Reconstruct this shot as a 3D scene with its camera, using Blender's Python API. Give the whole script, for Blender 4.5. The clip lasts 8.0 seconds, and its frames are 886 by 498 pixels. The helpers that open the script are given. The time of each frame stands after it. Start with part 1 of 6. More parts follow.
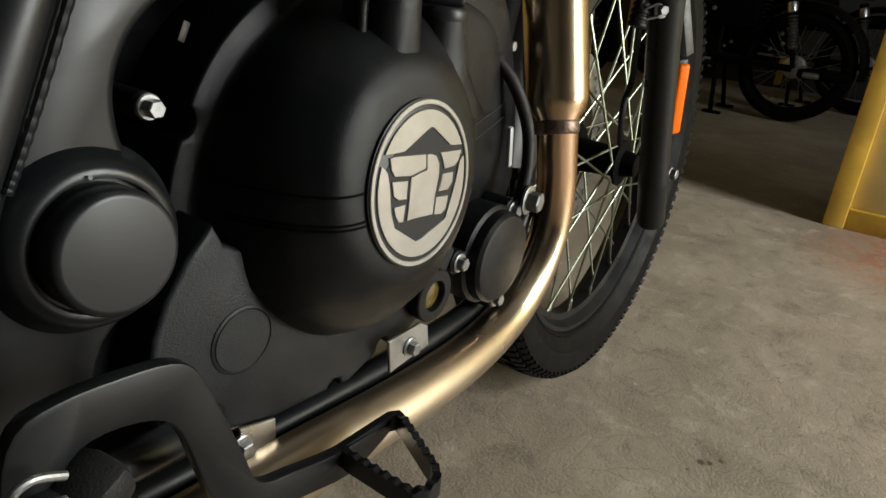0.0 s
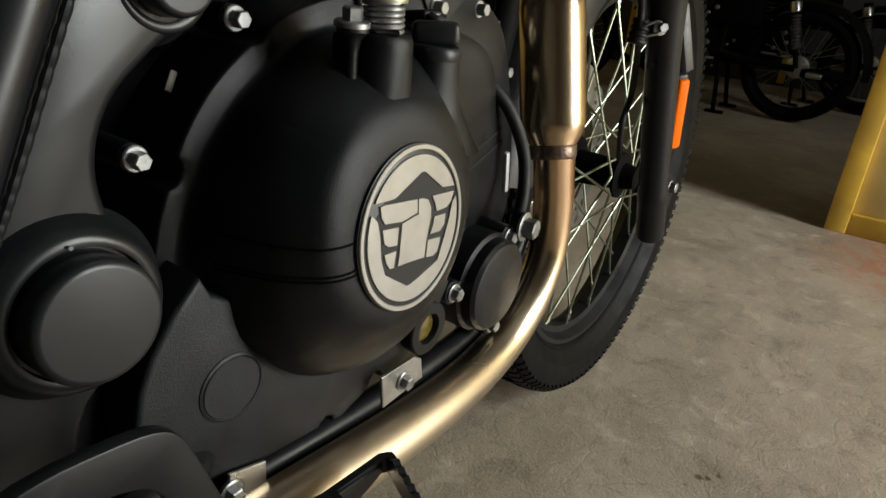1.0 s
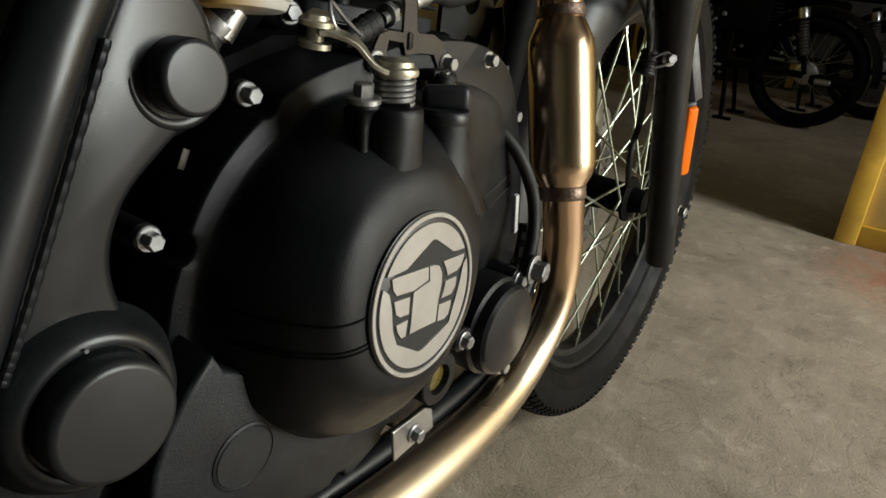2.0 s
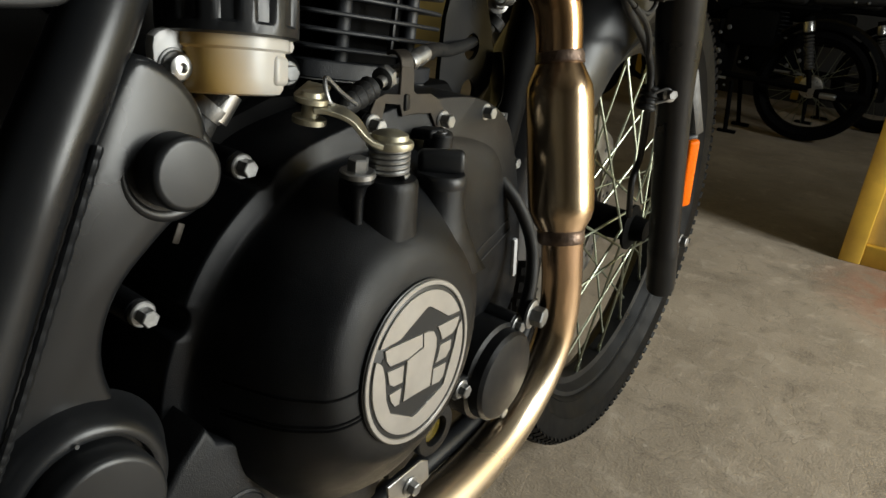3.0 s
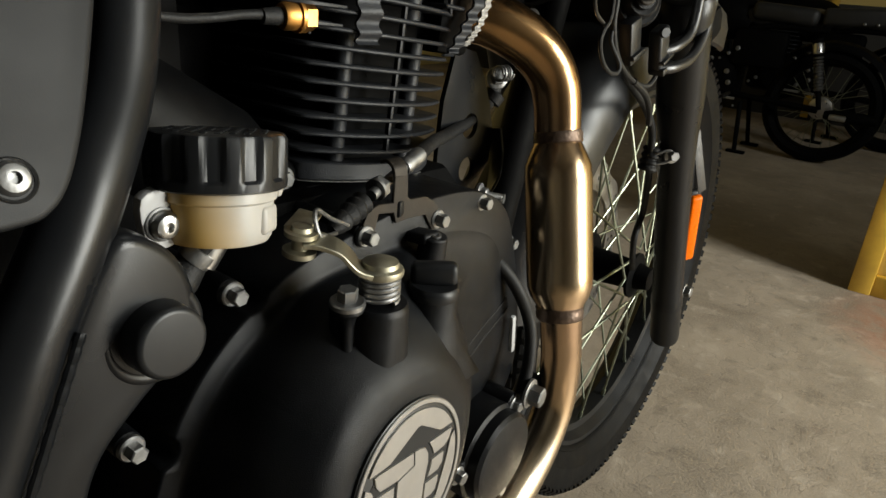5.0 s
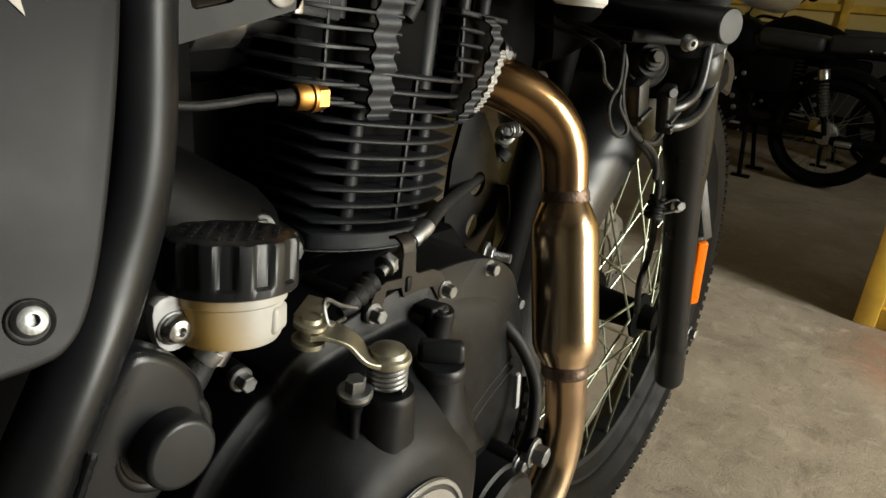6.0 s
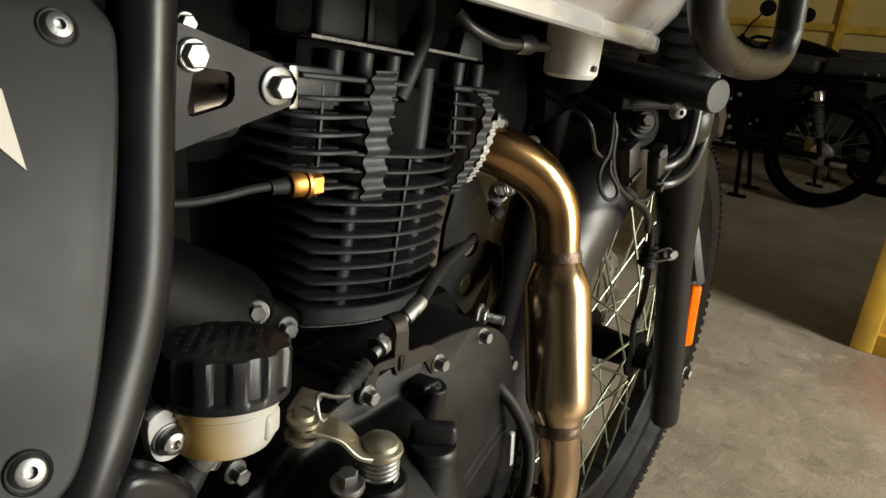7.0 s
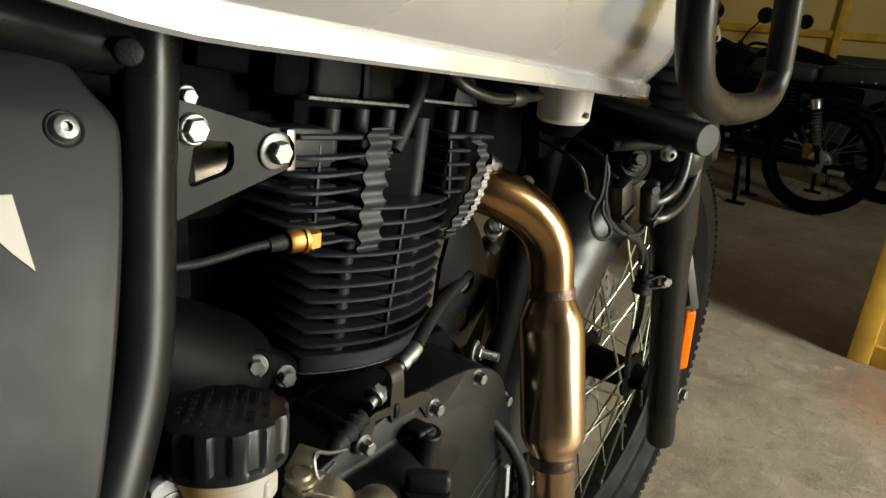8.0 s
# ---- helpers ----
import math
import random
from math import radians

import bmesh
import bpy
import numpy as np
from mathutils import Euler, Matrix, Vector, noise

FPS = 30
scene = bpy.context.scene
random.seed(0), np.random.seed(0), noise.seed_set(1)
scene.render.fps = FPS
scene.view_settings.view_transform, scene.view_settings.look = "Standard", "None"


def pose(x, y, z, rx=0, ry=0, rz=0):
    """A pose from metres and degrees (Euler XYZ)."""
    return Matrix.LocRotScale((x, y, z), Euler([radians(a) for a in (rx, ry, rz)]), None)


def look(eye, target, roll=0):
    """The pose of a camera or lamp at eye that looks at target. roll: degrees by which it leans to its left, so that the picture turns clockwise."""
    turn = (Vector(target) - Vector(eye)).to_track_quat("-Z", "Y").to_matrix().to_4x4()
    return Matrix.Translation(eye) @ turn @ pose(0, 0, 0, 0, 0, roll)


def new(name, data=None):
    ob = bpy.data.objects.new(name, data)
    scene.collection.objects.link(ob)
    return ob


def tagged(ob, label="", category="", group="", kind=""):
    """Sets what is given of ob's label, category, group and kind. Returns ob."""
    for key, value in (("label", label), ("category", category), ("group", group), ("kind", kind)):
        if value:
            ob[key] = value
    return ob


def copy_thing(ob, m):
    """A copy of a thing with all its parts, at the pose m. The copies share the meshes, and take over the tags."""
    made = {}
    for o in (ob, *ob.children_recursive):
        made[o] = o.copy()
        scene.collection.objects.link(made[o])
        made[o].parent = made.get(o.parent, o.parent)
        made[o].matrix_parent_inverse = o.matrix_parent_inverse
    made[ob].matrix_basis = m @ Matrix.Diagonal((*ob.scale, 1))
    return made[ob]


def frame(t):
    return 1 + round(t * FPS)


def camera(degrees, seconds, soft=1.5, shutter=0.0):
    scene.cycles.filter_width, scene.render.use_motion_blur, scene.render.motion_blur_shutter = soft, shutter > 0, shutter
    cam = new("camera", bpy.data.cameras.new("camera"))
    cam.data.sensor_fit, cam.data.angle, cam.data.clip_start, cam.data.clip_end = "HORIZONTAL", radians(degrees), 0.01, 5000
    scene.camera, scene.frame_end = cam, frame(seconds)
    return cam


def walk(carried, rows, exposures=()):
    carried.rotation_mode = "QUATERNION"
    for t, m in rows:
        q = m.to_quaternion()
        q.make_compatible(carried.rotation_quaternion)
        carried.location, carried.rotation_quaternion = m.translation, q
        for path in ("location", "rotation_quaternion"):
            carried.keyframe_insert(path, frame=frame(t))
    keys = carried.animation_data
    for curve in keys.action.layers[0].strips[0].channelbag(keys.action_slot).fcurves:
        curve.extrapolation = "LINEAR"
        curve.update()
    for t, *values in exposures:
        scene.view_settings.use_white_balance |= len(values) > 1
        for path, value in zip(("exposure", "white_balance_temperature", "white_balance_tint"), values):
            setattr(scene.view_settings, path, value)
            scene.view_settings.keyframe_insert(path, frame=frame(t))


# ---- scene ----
cam = camera(68.1, 8.0)
PATH = [
    (0, (0.024, 0.056, 0.587), (-0.995, 1.591, -0.191), 5.2),
    (0.5, (0.023, 0.063, 0.599), (-1.025, 1.576, -0.185), 5.2),
    (1, (0.019, 0.069, 0.61), (-1.0, 1.596, -0.183), 5.3),
    (1.5, (0.012, 0.073, 0.624), (-1.015, 1.594, -0.17), 5.0),
    (3, (0.003, 0.088, 0.67), (-1.052, 1.601, -0.104), 4.9),
    (3.5, (0.0, 0.095, 0.68), (-1.057, 1.608, -0.091), 5.1),
    (4, (-0.001, 0.1, 0.693), (-1.061, 1.61, -0.078), 4.9),
    (5.5, (-0.011, 0.111, 0.738), (-1.109, 1.614, 0.008), 5.0),
    (6, (-0.017, 0.114, 0.756), (-1.122, 1.62, 0.043), 5.4),
    (6.5, (-0.02, 0.119, 0.777), (-1.125, 1.632, 0.08), 5.2),
    (7, (-0.021, 0.12, 0.795), (-1.135, 1.638, 0.119), 5.3),
    (7.5, (-0.021, 0.121, 0.812), (-1.142, 1.64, 0.152), 5.2),
    (8, (-0.021, 0.121, 0.826), (-1.136, 1.64, 0.156), 5.2),
]
walk(cam, [(t, look(eye, target, roll)) for t, eye, target, roll in PATH],
     exposures=[(0, -0.02, 6500, 10), (1.5, 0.0, 6500, 10), (3, 0.06, 6550, 10), (4, 0.10, 6600, 10), (5.5, 0.22, 6800, 10), (6.5, 0.29, 6950, 10), (8, 0.25, 6950, 10)])

# ---- world and large lights ----
world = bpy.data.worlds.new("daylight")
scene.world = world
world.use_nodes = True
_wn = world.node_tree
_sky = _wn.nodes.new("ShaderNodeTexSky")
_sky.sky_type = "NISHITA"
_sky.sun_disc = False
_sky.sun_elevation = radians(45)
_sky.sun_rotation = radians(68)
_wn.links.new(_sky.outputs["Color"], _wn.nodes["Background"].inputs["Color"])
_wn.nodes["Background"].inputs["Strength"].default_value = 0.08


def area_lamp(name, eye, target, sx, sy, watts, colour):
    data = bpy.data.lights.new(name, "AREA")
    data.shape, data.size, data.size_y = "RECTANGLE", sx, sy
    data.energy, data.color = watts, colour
    ob = new(name, data)
    ob.matrix_world = look(eye, target)
    return ob


SUN = 6.0
# daylight that enters through the open shutter door beside the motorcycle
area_lamp("doorway_daylight", (2.62, 1.66, 1.25), (-1.0, 1.2, 0.8), 1.0, 2.1, 166, (0.97, 1.0, 0.955))

# the sun outside, which reaches the floor beside the motorcycle through the same doorway
_sun = bpy.data.lights.new("sun", "SUN")
_sun.energy, _sun.angle, _sun.color = SUN, radians(0.53), (1.0, 0.95, 0.87)
new("sun", _sun).matrix_world = look((5.65, 3.05, 5.53), (2.65, 1.85, 2.5))

# ---- materials ----


def mat(name, base, rough=0.5, metal=0.0, vary=0.15, scale=40.0, bump=0.0, bump_scale=600.0, coat=0.0,
        second=None, second_scale=6.0, rough_vary=0.1, spec=0.5):
    m = bpy.data.materials.new(name)
    m.use_nodes = True
    nt = m.node_tree
    b = nt.nodes["Principled BSDF"]
    tc = nt.nodes.new("ShaderNodeTexCoord")

    def noise_tex(s, d=4.0):
        n = nt.nodes.new("ShaderNodeTexNoise")
        n.inputs["Scale"].default_value, n.inputs["Detail"].default_value = s, d
        nt.links.new(tc.outputs["Object"], n.inputs["Vector"])
        return n.outputs["Fac"]

    def ramp(src, lo, hi, a=0.3, c=0.7):
        r = nt.nodes.new("ShaderNodeMapRange")
        r.inputs["From Min"].default_value, r.inputs["From Max"].default_value = a, c
        r.inputs["To Min"].default_value, r.inputs["To Max"].default_value = lo, hi
        nt.links.new(src, r.inputs["Value"])
        return r.outputs["Result"]

    def mix(fac, a, c, kind="MIX"):
        x = nt.nodes.new("ShaderNodeMix")
        x.data_type, x.blend_type = "RGBA", kind
        nt.links.new(fac, x.inputs["Factor"])
        for socket, v in ((x.inputs["A"], a), (x.inputs["B"], c)):
            if isinstance(v, tuple):
                socket.default_value = (*v, 1)
            else:
                nt.links.new(v, socket)
        return x.outputs["Result"]

    lo = tuple(max(0.0, v * (1 - vary)) for v in base)
    hi = tuple(min(1.0, v * (1 + vary)) for v in base)
    colour = mix(ramp(noise_tex(scale), 0, 1), lo, hi)
    if second:
        colour = mix(ramp(noise_tex(second_scale, 6), 0, 1, 0.42, 0.68), colour, second)
    nt.links.new(colour, b.inputs["Base Color"])
    nt.links.new(ramp(noise_tex(scale * 0.6), max(0.02, rough - rough_vary), min(1, rough + rough_vary)), b.inputs["Roughness"])
    b.inputs["Metallic"].default_value = metal
    if coat:
        b.inputs["Coat Weight"].default_value = coat
        b.inputs["Coat Roughness"].default_value = 0.06
    if bump:
        bn = nt.nodes.new("ShaderNodeBump")
        bn.inputs["Strength"].default_value, bn.inputs["Distance"].default_value = bump, 0.001
        nt.links.new(noise_tex(bump_scale, 2), bn.inputs["Height"])
        nt.links.new(bn.outputs["Normal"], b.inputs["Normal"])
    b.inputs["Specular IOR Level"].default_value = spec
    return m


M_CAST = mat("black powder coated casting", (0.0036, 0.0040, 0.0048), 0.40, 0, 0.25, 60, 0.28, 2200, spec=0.24)
M_CASE = mat("black textured crankcase", (0.0084, 0.0092, 0.0105), 0.46, 0, 0.25, 60, 0.34, 1800, spec=0.30)
M_FRAME = mat("satin black frame paint", (0.0066, 0.0071, 0.0080), 0.36, 0, 0.15, 30, 0.03, 1500, spec=0.28)
M_PANEL = mat("dark grey satin panel paint", (0.0120, 0.0122, 0.0126), 0.50, 0.0, 0.1, 25, 0.05, 2500, spec=0.26)
# far darker than the fin paint: the shade of recesses sits in the colour
M_DARK = mat("black paint with shade darkened in", (0.0016, 0.0016, 0.0017), 0.65, 0, 0.3, 60, 0.2, 900, spec=0.05)
M_FIN = mat("black cooling fin paint", (0.0145, 0.0158, 0.0185), 0.48, 0, 0.25, 80, 0.25, 1200, spec=0.32)
M_SIDE = mat("grey painted wall", (0.19, 0.197, 0.20), 0.7, 0, 0.12, 4, 0.3, 60, second=(0.16, 0.166, 0.168), second_scale=2)
M_STARTER = mat("matte black starter paint", (0.0022, 0.0023, 0.0025), 0.45, 0, 0.2, 50, 0.1, 900, spec=0.10)
M_RAW = mat("rough bare gasket metal", (0.33, 0.315, 0.29), 0.6, 0.6, 0.3, 500, 0.6, 900)
M_CLIP = mat("dull plated bracket", (0.17, 0.17, 0.168), 0.45, 0.9, 0.15, 100, 0.1, 600)
M_DIM = mat("dull grey plaster", (0.17, 0.178, 0.185), 0.8, 0, 0.2, 3, 0.3, 50)
M_CONDUIT = mat("grey rubber conduit", (0.0085, 0.0086, 0.009), 0.36, 0, 0.1, 60)
M_BRACKET = mat("dull bronze steel bracket", (0.030, 0.025, 0.020), 0.50, 0.6, 0.2, 90, 0.1, 600)
M_LABEL = mat("faded grey label", (0.026, 0.024, 0.022), 0.5, 0, 0.15, 200)
M_EDGE = mat("worn bare alloy fin edge", (0.16, 0.16, 0.155), 0.5, 0.6, 0.4, 300, 0.4, 1500)
M_PLASTIC = mat("black moulded plastic", (0.0084, 0.0090, 0.0100), 0.42, 0, 0.2, 40, 0.06, 3200, spec=0.34)
M_RUBBER = mat("black rubber", (0.008, 0.008, 0.008), 0.55, 0, 0.3, 90, 0.3, 900, spec=0.3)
M_TYRE = mat("dusty tyre rubber", (0.0026, 0.0027, 0.0029), 0.52, 0, 0.3, 50, 0.35, 700, second=(0.0048, 0.0045, 0.0040), second_scale=22, spec=0.10)
M_GUARD = mat("satin black mudguard plastic", (0.0085, 0.0090, 0.0102), 0.38, 0, 0.15, 30, 0.08, 2200, spec=0.42)
M_ZINC = mat("zinc plated steel", (0.279, 0.279, 0.275), 0.46, 1.0, 0.15, 200, 0.1, 800)
M_YZINC = mat("yellow zinc plated steel", (0.40, 0.375, 0.285), 0.46, 1.0, 0.15, 120, 0.12, 700)
M_STEEL = mat("bare stainless sheet", (0.46, 0.46, 0.45), 0.34, 1.0, 0.1, 80, 0.1, 500)
M_BRASS = mat("brass", (0.62, 0.31, 0.085), 0.42, 1.0, 0.15, 150)
M_LENS = mat("dark amber oil lens", (0.09, 0.065, 0.012), 0.12, 0, 0.2, 200, coat=0.5)
M_SPOKE = mat("zinc plated spoke", (0.26, 0.285, 0.225), 0.36, 1.0, 0.2, 60)
M_DISC = mat("steel brake disc", (0.45, 0.44, 0.42), 0.35, 1.0, 0.1, 100)
M_WELD = mat("brown weld bead", (0.13, 0.092, 0.070), 0.45, 0.85, 0.2, 250, 0.6, 350)
M_ORANGE = mat("orange reflector", (0.85, 0.145, 0.0), 0.30, 0, 0.12, 400, 0.3, 900, spec=0.12)
M_TANK = mat("silver white tank paint", (0.55, 0.555, 0.565), 0.27, 0.60, 0.05, 20, coat=0.6)
M_TAB = mat("milky tab plastic", (0.40, 0.40, 0.40), 0.4, 0, 0.06, 60)
M_WHITE = mat("white moulded plastic", (0.75, 0.73, 0.69), 0.45, 0, 0.06, 30)
M_CREAM = mat("cream decal", (0.47, 0.435, 0.385), 0.45, 0, 0.05, 30)
M_SILVER = mat("silver emblem enamel", (0.38, 0.37, 0.355), 0.36, 0.75, 0.05, 120, rough_vary=0.03)
M_INK = mat("black emblem recess", (0.012, 0.012, 0.012), 0.5)
M_YELLOW = mat("ochre yellow gloss paint", (0.62, 0.385, 0.05), 0.4, 0, 0.2, 12, 0.15, 200, second=(0.50, 0.30, 0.045), second_scale=14)
M_PALE = mat("pale yellow board", (0.66, 0.55, 0.27), 0.5, 0, 0.1, 6, 0.1, 150, second=(0.58, 0.47, 0.22), second_scale=5)
M_WALL = mat("cream wall", (0.62, 0.46, 0.15), 0.7, 0, 0.12, 4, 0.3, 60, second=(0.52, 0.38, 0.125), second_scale=2)
# shade of the lower rear wall, given as a sheet colour
M_WALL_SHADE = mat("dark brown lower wall shade", (0.020, 0.018, 0.015), 0.6, 0, 0.3, 5, 0.2, 80)
M_CEIL = mat("dull ceiling", (0.11, 0.11, 0.10), 0.8, 0, 0.1, 4)
M_SEAT = mat("black vinyl seat", (0.007, 0.007, 0.007), 0.6, 0, 0.2, 30, 0.2, 500)


def pipe_material():
    """Heat tinted stainless: straw gold, browner round the upper bend and the welds, fine lengthwise brushing."""
    m = bpy.data.materials.new("heat tinted stainless exhaust")
    m.use_nodes = True
    nt = m.node_tree
    b = nt.nodes["Principled BSDF"]
    b.inputs["Metallic"].default_value = 1.0
    tc = nt.nodes.new("ShaderNodeTexCoord")
    sep = nt.nodes.new("ShaderNodeSeparateXYZ")
    nt.links.new(tc.outputs["Object"], sep.inputs["Vector"])
    ramp = nt.nodes.new("ShaderNodeValToRGB")
    mr = nt.nodes.new("ShaderNodeMapRange")
    mr.inputs["From Min"].default_value, mr.inputs["From Max"].default_value = 0.25, 0.75
    n = nt.nodes.new("ShaderNodeTexNoise")
    n.inputs["Scale"].default_value = 14
    nt.links.new(tc.outputs["Object"], n.inputs["Vector"])
    ad = nt.nodes.new("ShaderNodeMath")
    ad.operation = "MULTIPLY_ADD"
    ad.inputs[1].default_value, ad.inputs[2].default_value = 0.05, -0.025
    nt.links.new(n.outputs["Fac"], ad.inputs[0])
    ad2 = nt.nodes.new("ShaderNodeMath")
    nt.links.new(ad.outputs[0], ad2.inputs[0])
    nt.links.new(sep.outputs["Z"], ad2.inputs[1])
    nt.links.new(ad2.outputs[0], mr.inputs["Value"])
    nt.links.new(mr.outputs["Result"], ramp.inputs["Fac"])
    stops = ((0.0, (0.58, 0.50, 0.39)), (0.14, (0.60, 0.50, 0.37)), (0.26, (0.60, 0.45, 0.29)), (0.40, (0.56, 0.39, 0.26)),
             (0.5, (0.52, 0.395, 0.255)), (0.66, (0.49, 0.365, 0.23)), (0.74, (0.45, 0.28, 0.155)), (0.86, (0.52, 0.305, 0.135)), (1.0, (0.48, 0.275, 0.12)))
    el = ramp.color_ramp.elements
    el[0].position, el[0].color = stops[0][0], (*stops[0][1], 1)
    el[1].position, el[1].color = stops[-1][0], (*stops[-1][1], 1)
    for p, c in stops[1:-1]:
        e = el.new(p)
        e.color = (*c, 1)
    nt.links.new(ramp.outputs["Color"], b.inputs["Base Color"])
    n2 = nt.nodes.new("ShaderNodeTexNoise")
    n2.inputs["Scale"].default_value, n2.inputs["Detail"].default_value = 25, 2
    nt.links.new(tc.outputs["Object"], n2.inputs["Vector"])
    r2 = nt.nodes.new("ShaderNodeMapRange")
    r2.inputs["To Min"].default_value, r2.inputs["To Max"].default_value = 0.19, 0.28
    nt.links.new(n2.outputs["Fac"], r2.inputs["Value"])
    # road dust dulls the run towards the rear
    dust = nt.nodes.new("ShaderNodeMapRange")
    dust.inputs["From Min"].default_value, dust.inputs["From Max"].default_value = 0.38, 0.50
    dust.inputs["To Min"].default_value, dust.inputs["To Max"].default_value = 0.16, 0.0
    nt.links.new(sep.outputs["Y"], dust.inputs["Value"])
    rsum = nt.nodes.new("ShaderNodeMath")
    nt.links.new(r2.outputs["Result"], rsum.inputs[0])
    nt.links.new(dust.outputs["Result"], rsum.inputs[1])
    nt.links.new(rsum.outputs[0], b.inputs["Roughness"])
    return m


def concrete_material():
    m = bpy.data.materials.new("worn screed concrete floor")
    m.use_nodes = True
    nt = m.node_tree
    b = nt.nodes["Principled BSDF"]
    tc = nt.nodes.new("ShaderNodeTexCoord")

    def tex(kind, s, **kw):
        n = nt.nodes.new(kind)
        n.inputs["Scale"].default_value = s
        for k, v in kw.items():
            n.inputs[k].default_value = v
        nt.links.new(tc.outputs["Object"], n.inputs["Vector"])
        return n

    def mrange(src, a, c, lo, hi):
        r = nt.nodes.new("ShaderNodeMapRange")
        for k, v in zip(("From Min", "From Max", "To Min", "To Max"), (a, c, lo, hi)):
            r.inputs[k].default_value = v
        nt.links.new(src, r.inputs["Value"])
        return r.outputs["Result"]

    def mix(fac, a, c, kind="MIX"):
        x = nt.nodes.new("ShaderNodeMix")
        x.data_type, x.blend_type = "RGBA", kind
        if isinstance(fac, float):
            x.inputs["Factor"].default_value = fac
        else:
            nt.links.new(fac, x.inputs["Factor"])
        for socket, v in ((x.inputs["A"], a), (x.inputs["B"], c)):
            if isinstance(v, tuple):
                socket.default_value = (*v, 1)
            else:
                nt.links.new(v, socket)
        return x.outputs["Result"]

    big = tex("ShaderNodeTexNoise", 2.6, Detail=8, Roughness=0.62, Distortion=0.4)
    mid = tex("ShaderNodeTexNoise", 13, Detail=8, Roughness=0.68, Distortion=0.3)
    fine = tex("ShaderNodeTexNoise", 240, Detail=3)
    trowel = tex("ShaderNodeTexNoise", 5, Detail=5, Distortion=0.8)
    col = mix(mrange(big.outputs["Fac"], 0.35, 0.68, 0, 1), (0.205, 0.168, 0.124), (0.372, 0.310, 0.236))
    col = mix(mrange(mid.outputs["Fac"], 0.55, 0.70, 0, 0.9), col, (0.43, 0.367, 0.287))
    col = mix(mrange(mid.outputs["Fac"], 0.46, 0.32, 0, 0.8), col, (0.150, 0.124, 0.096))
    spots = tex("ShaderNodeTexNoise", 42, Detail=4, Roughness=0.6)
    col = mix(mrange(spots.outputs["Fac"], 0.66, 0.73, 0, 0.75), col, (0.47, 0.41, 0.33))
    col = mix(mrange(spots.outputs["Fac"], 0.33, 0.27, 0, 0.6), col, (0.12, 0.098, 0.075))
    col = mix(mrange(fine.outputs["Fac"], 0.40, 0.7, 0, 0.5), col, (0.372, 0.314, 0.242))
    # rusty red stain beside the yellow board
    sep = nt.nodes.new("ShaderNodeSeparateXYZ")
    nt.links.new(tc.outputs["Object"], sep.inputs["Vector"])
    dist = nt.nodes.new("ShaderNodeVectorMath")
    dist.operation = "DISTANCE"
    dist.inputs[1].default_value = (0.25, 2.02, 0)
    nt.links.new(tc.outputs["Object"], dist.inputs[0])
    near = mrange(dist.outputs["Value"], 0.15, 0.38, 1, 0)
    mul = nt.nodes.new("ShaderNodeMath")
    mul.operation = "MULTIPLY"
    nt.links.new(near, mul.inputs[0])
    nt.links.new(mrange(mid.outputs["Fac"], 0.34, 0.56, 0, 0.92), mul.inputs[1])
    col = mix(mul.outputs[0], col, (0.27, 0.085, 0.032))
    # dried brown drops
    for place, size in (((-0.063, 0.870, 0), 0.006), ((-0.052, 0.876, 0), 0.004), ((-0.041, 0.889, 0), 0.003), ((-0.074, 0.842, 0), 0.0025)):
        dd = nt.nodes.new("ShaderNodeVectorMath")
        dd.operation = "DISTANCE"
        dd.inputs[1].default_value = place
        nt.links.new(tc.outputs["Object"], dd.inputs[0])
        ms = nt.nodes.new("ShaderNodeMath")
        ms.operation = "MULTIPLY_ADD"
        ms.inputs[1].default_value = 0.014
        nt.links.new(mid.outputs["Fac"], ms.inputs[0])
        nt.links.new(dd.outputs["Value"], ms.inputs[2])
        col = mix(mrange(ms.outputs[0], size + 0.004, size + 0.008, 0.85, 0), col, (0.07, 0.035, 0.02))
    nt.links.new(col, b.inputs["Base Color"])
    nt.links.new(mrange(mid.outputs["Fac"], 0.3, 0.7, 0.55, 0.85), b.inputs["Roughness"])
    crack = tex("ShaderNodeTexVoronoi", 6.5)
    crack.feature = "DISTANCE_TO_EDGE"
    warp = nt.nodes.new("ShaderNodeVectorMath")
    warp.operation = "MULTIPLY_ADD"
    warp.inputs[1].default_value = (0.35, 0.35, 0.35)
    nt.links.new(trowel.outputs["Color"], warp.inputs[0])
    nt.links.new(tc.outputs["Object"], warp.inputs[2])
    nt.links.new(warp.outputs[0], crack.inputs["Vector"])
    line = mrange(crack.outputs["Distance"], 0.0, 0.03, -1.0, 0)
    hair = nt.nodes.new("ShaderNodeMath")
    hair.operation = "MULTIPLY"
    nt.links.new(mrange(crack.outputs["Distance"], 0.0, 0.010, 0.55, 0), hair.inputs[0])
    nt.links.new(mrange(big.outputs["Fac"], 0.42, 0.58, 0, 1), hair.inputs[1])
    col = mix(hair.outputs[0], col, (0.11, 0.092, 0.070))
    nt.links.new(col, b.inputs["Base Color"])
    h1 = nt.nodes.new("ShaderNodeMath")
    h1.operation = "MULTIPLY_ADD"
    h1.inputs[1].default_value = 0.05
    nt.links.new(line, h1.inputs[0])
    nt.links.new(mid.outputs["Fac"], h1.inputs[2])
    h2 = nt.nodes.new("ShaderNodeMath")
    h2.operation = "MULTIPLY_ADD"
    h2.inputs[1].default_value = 1.1
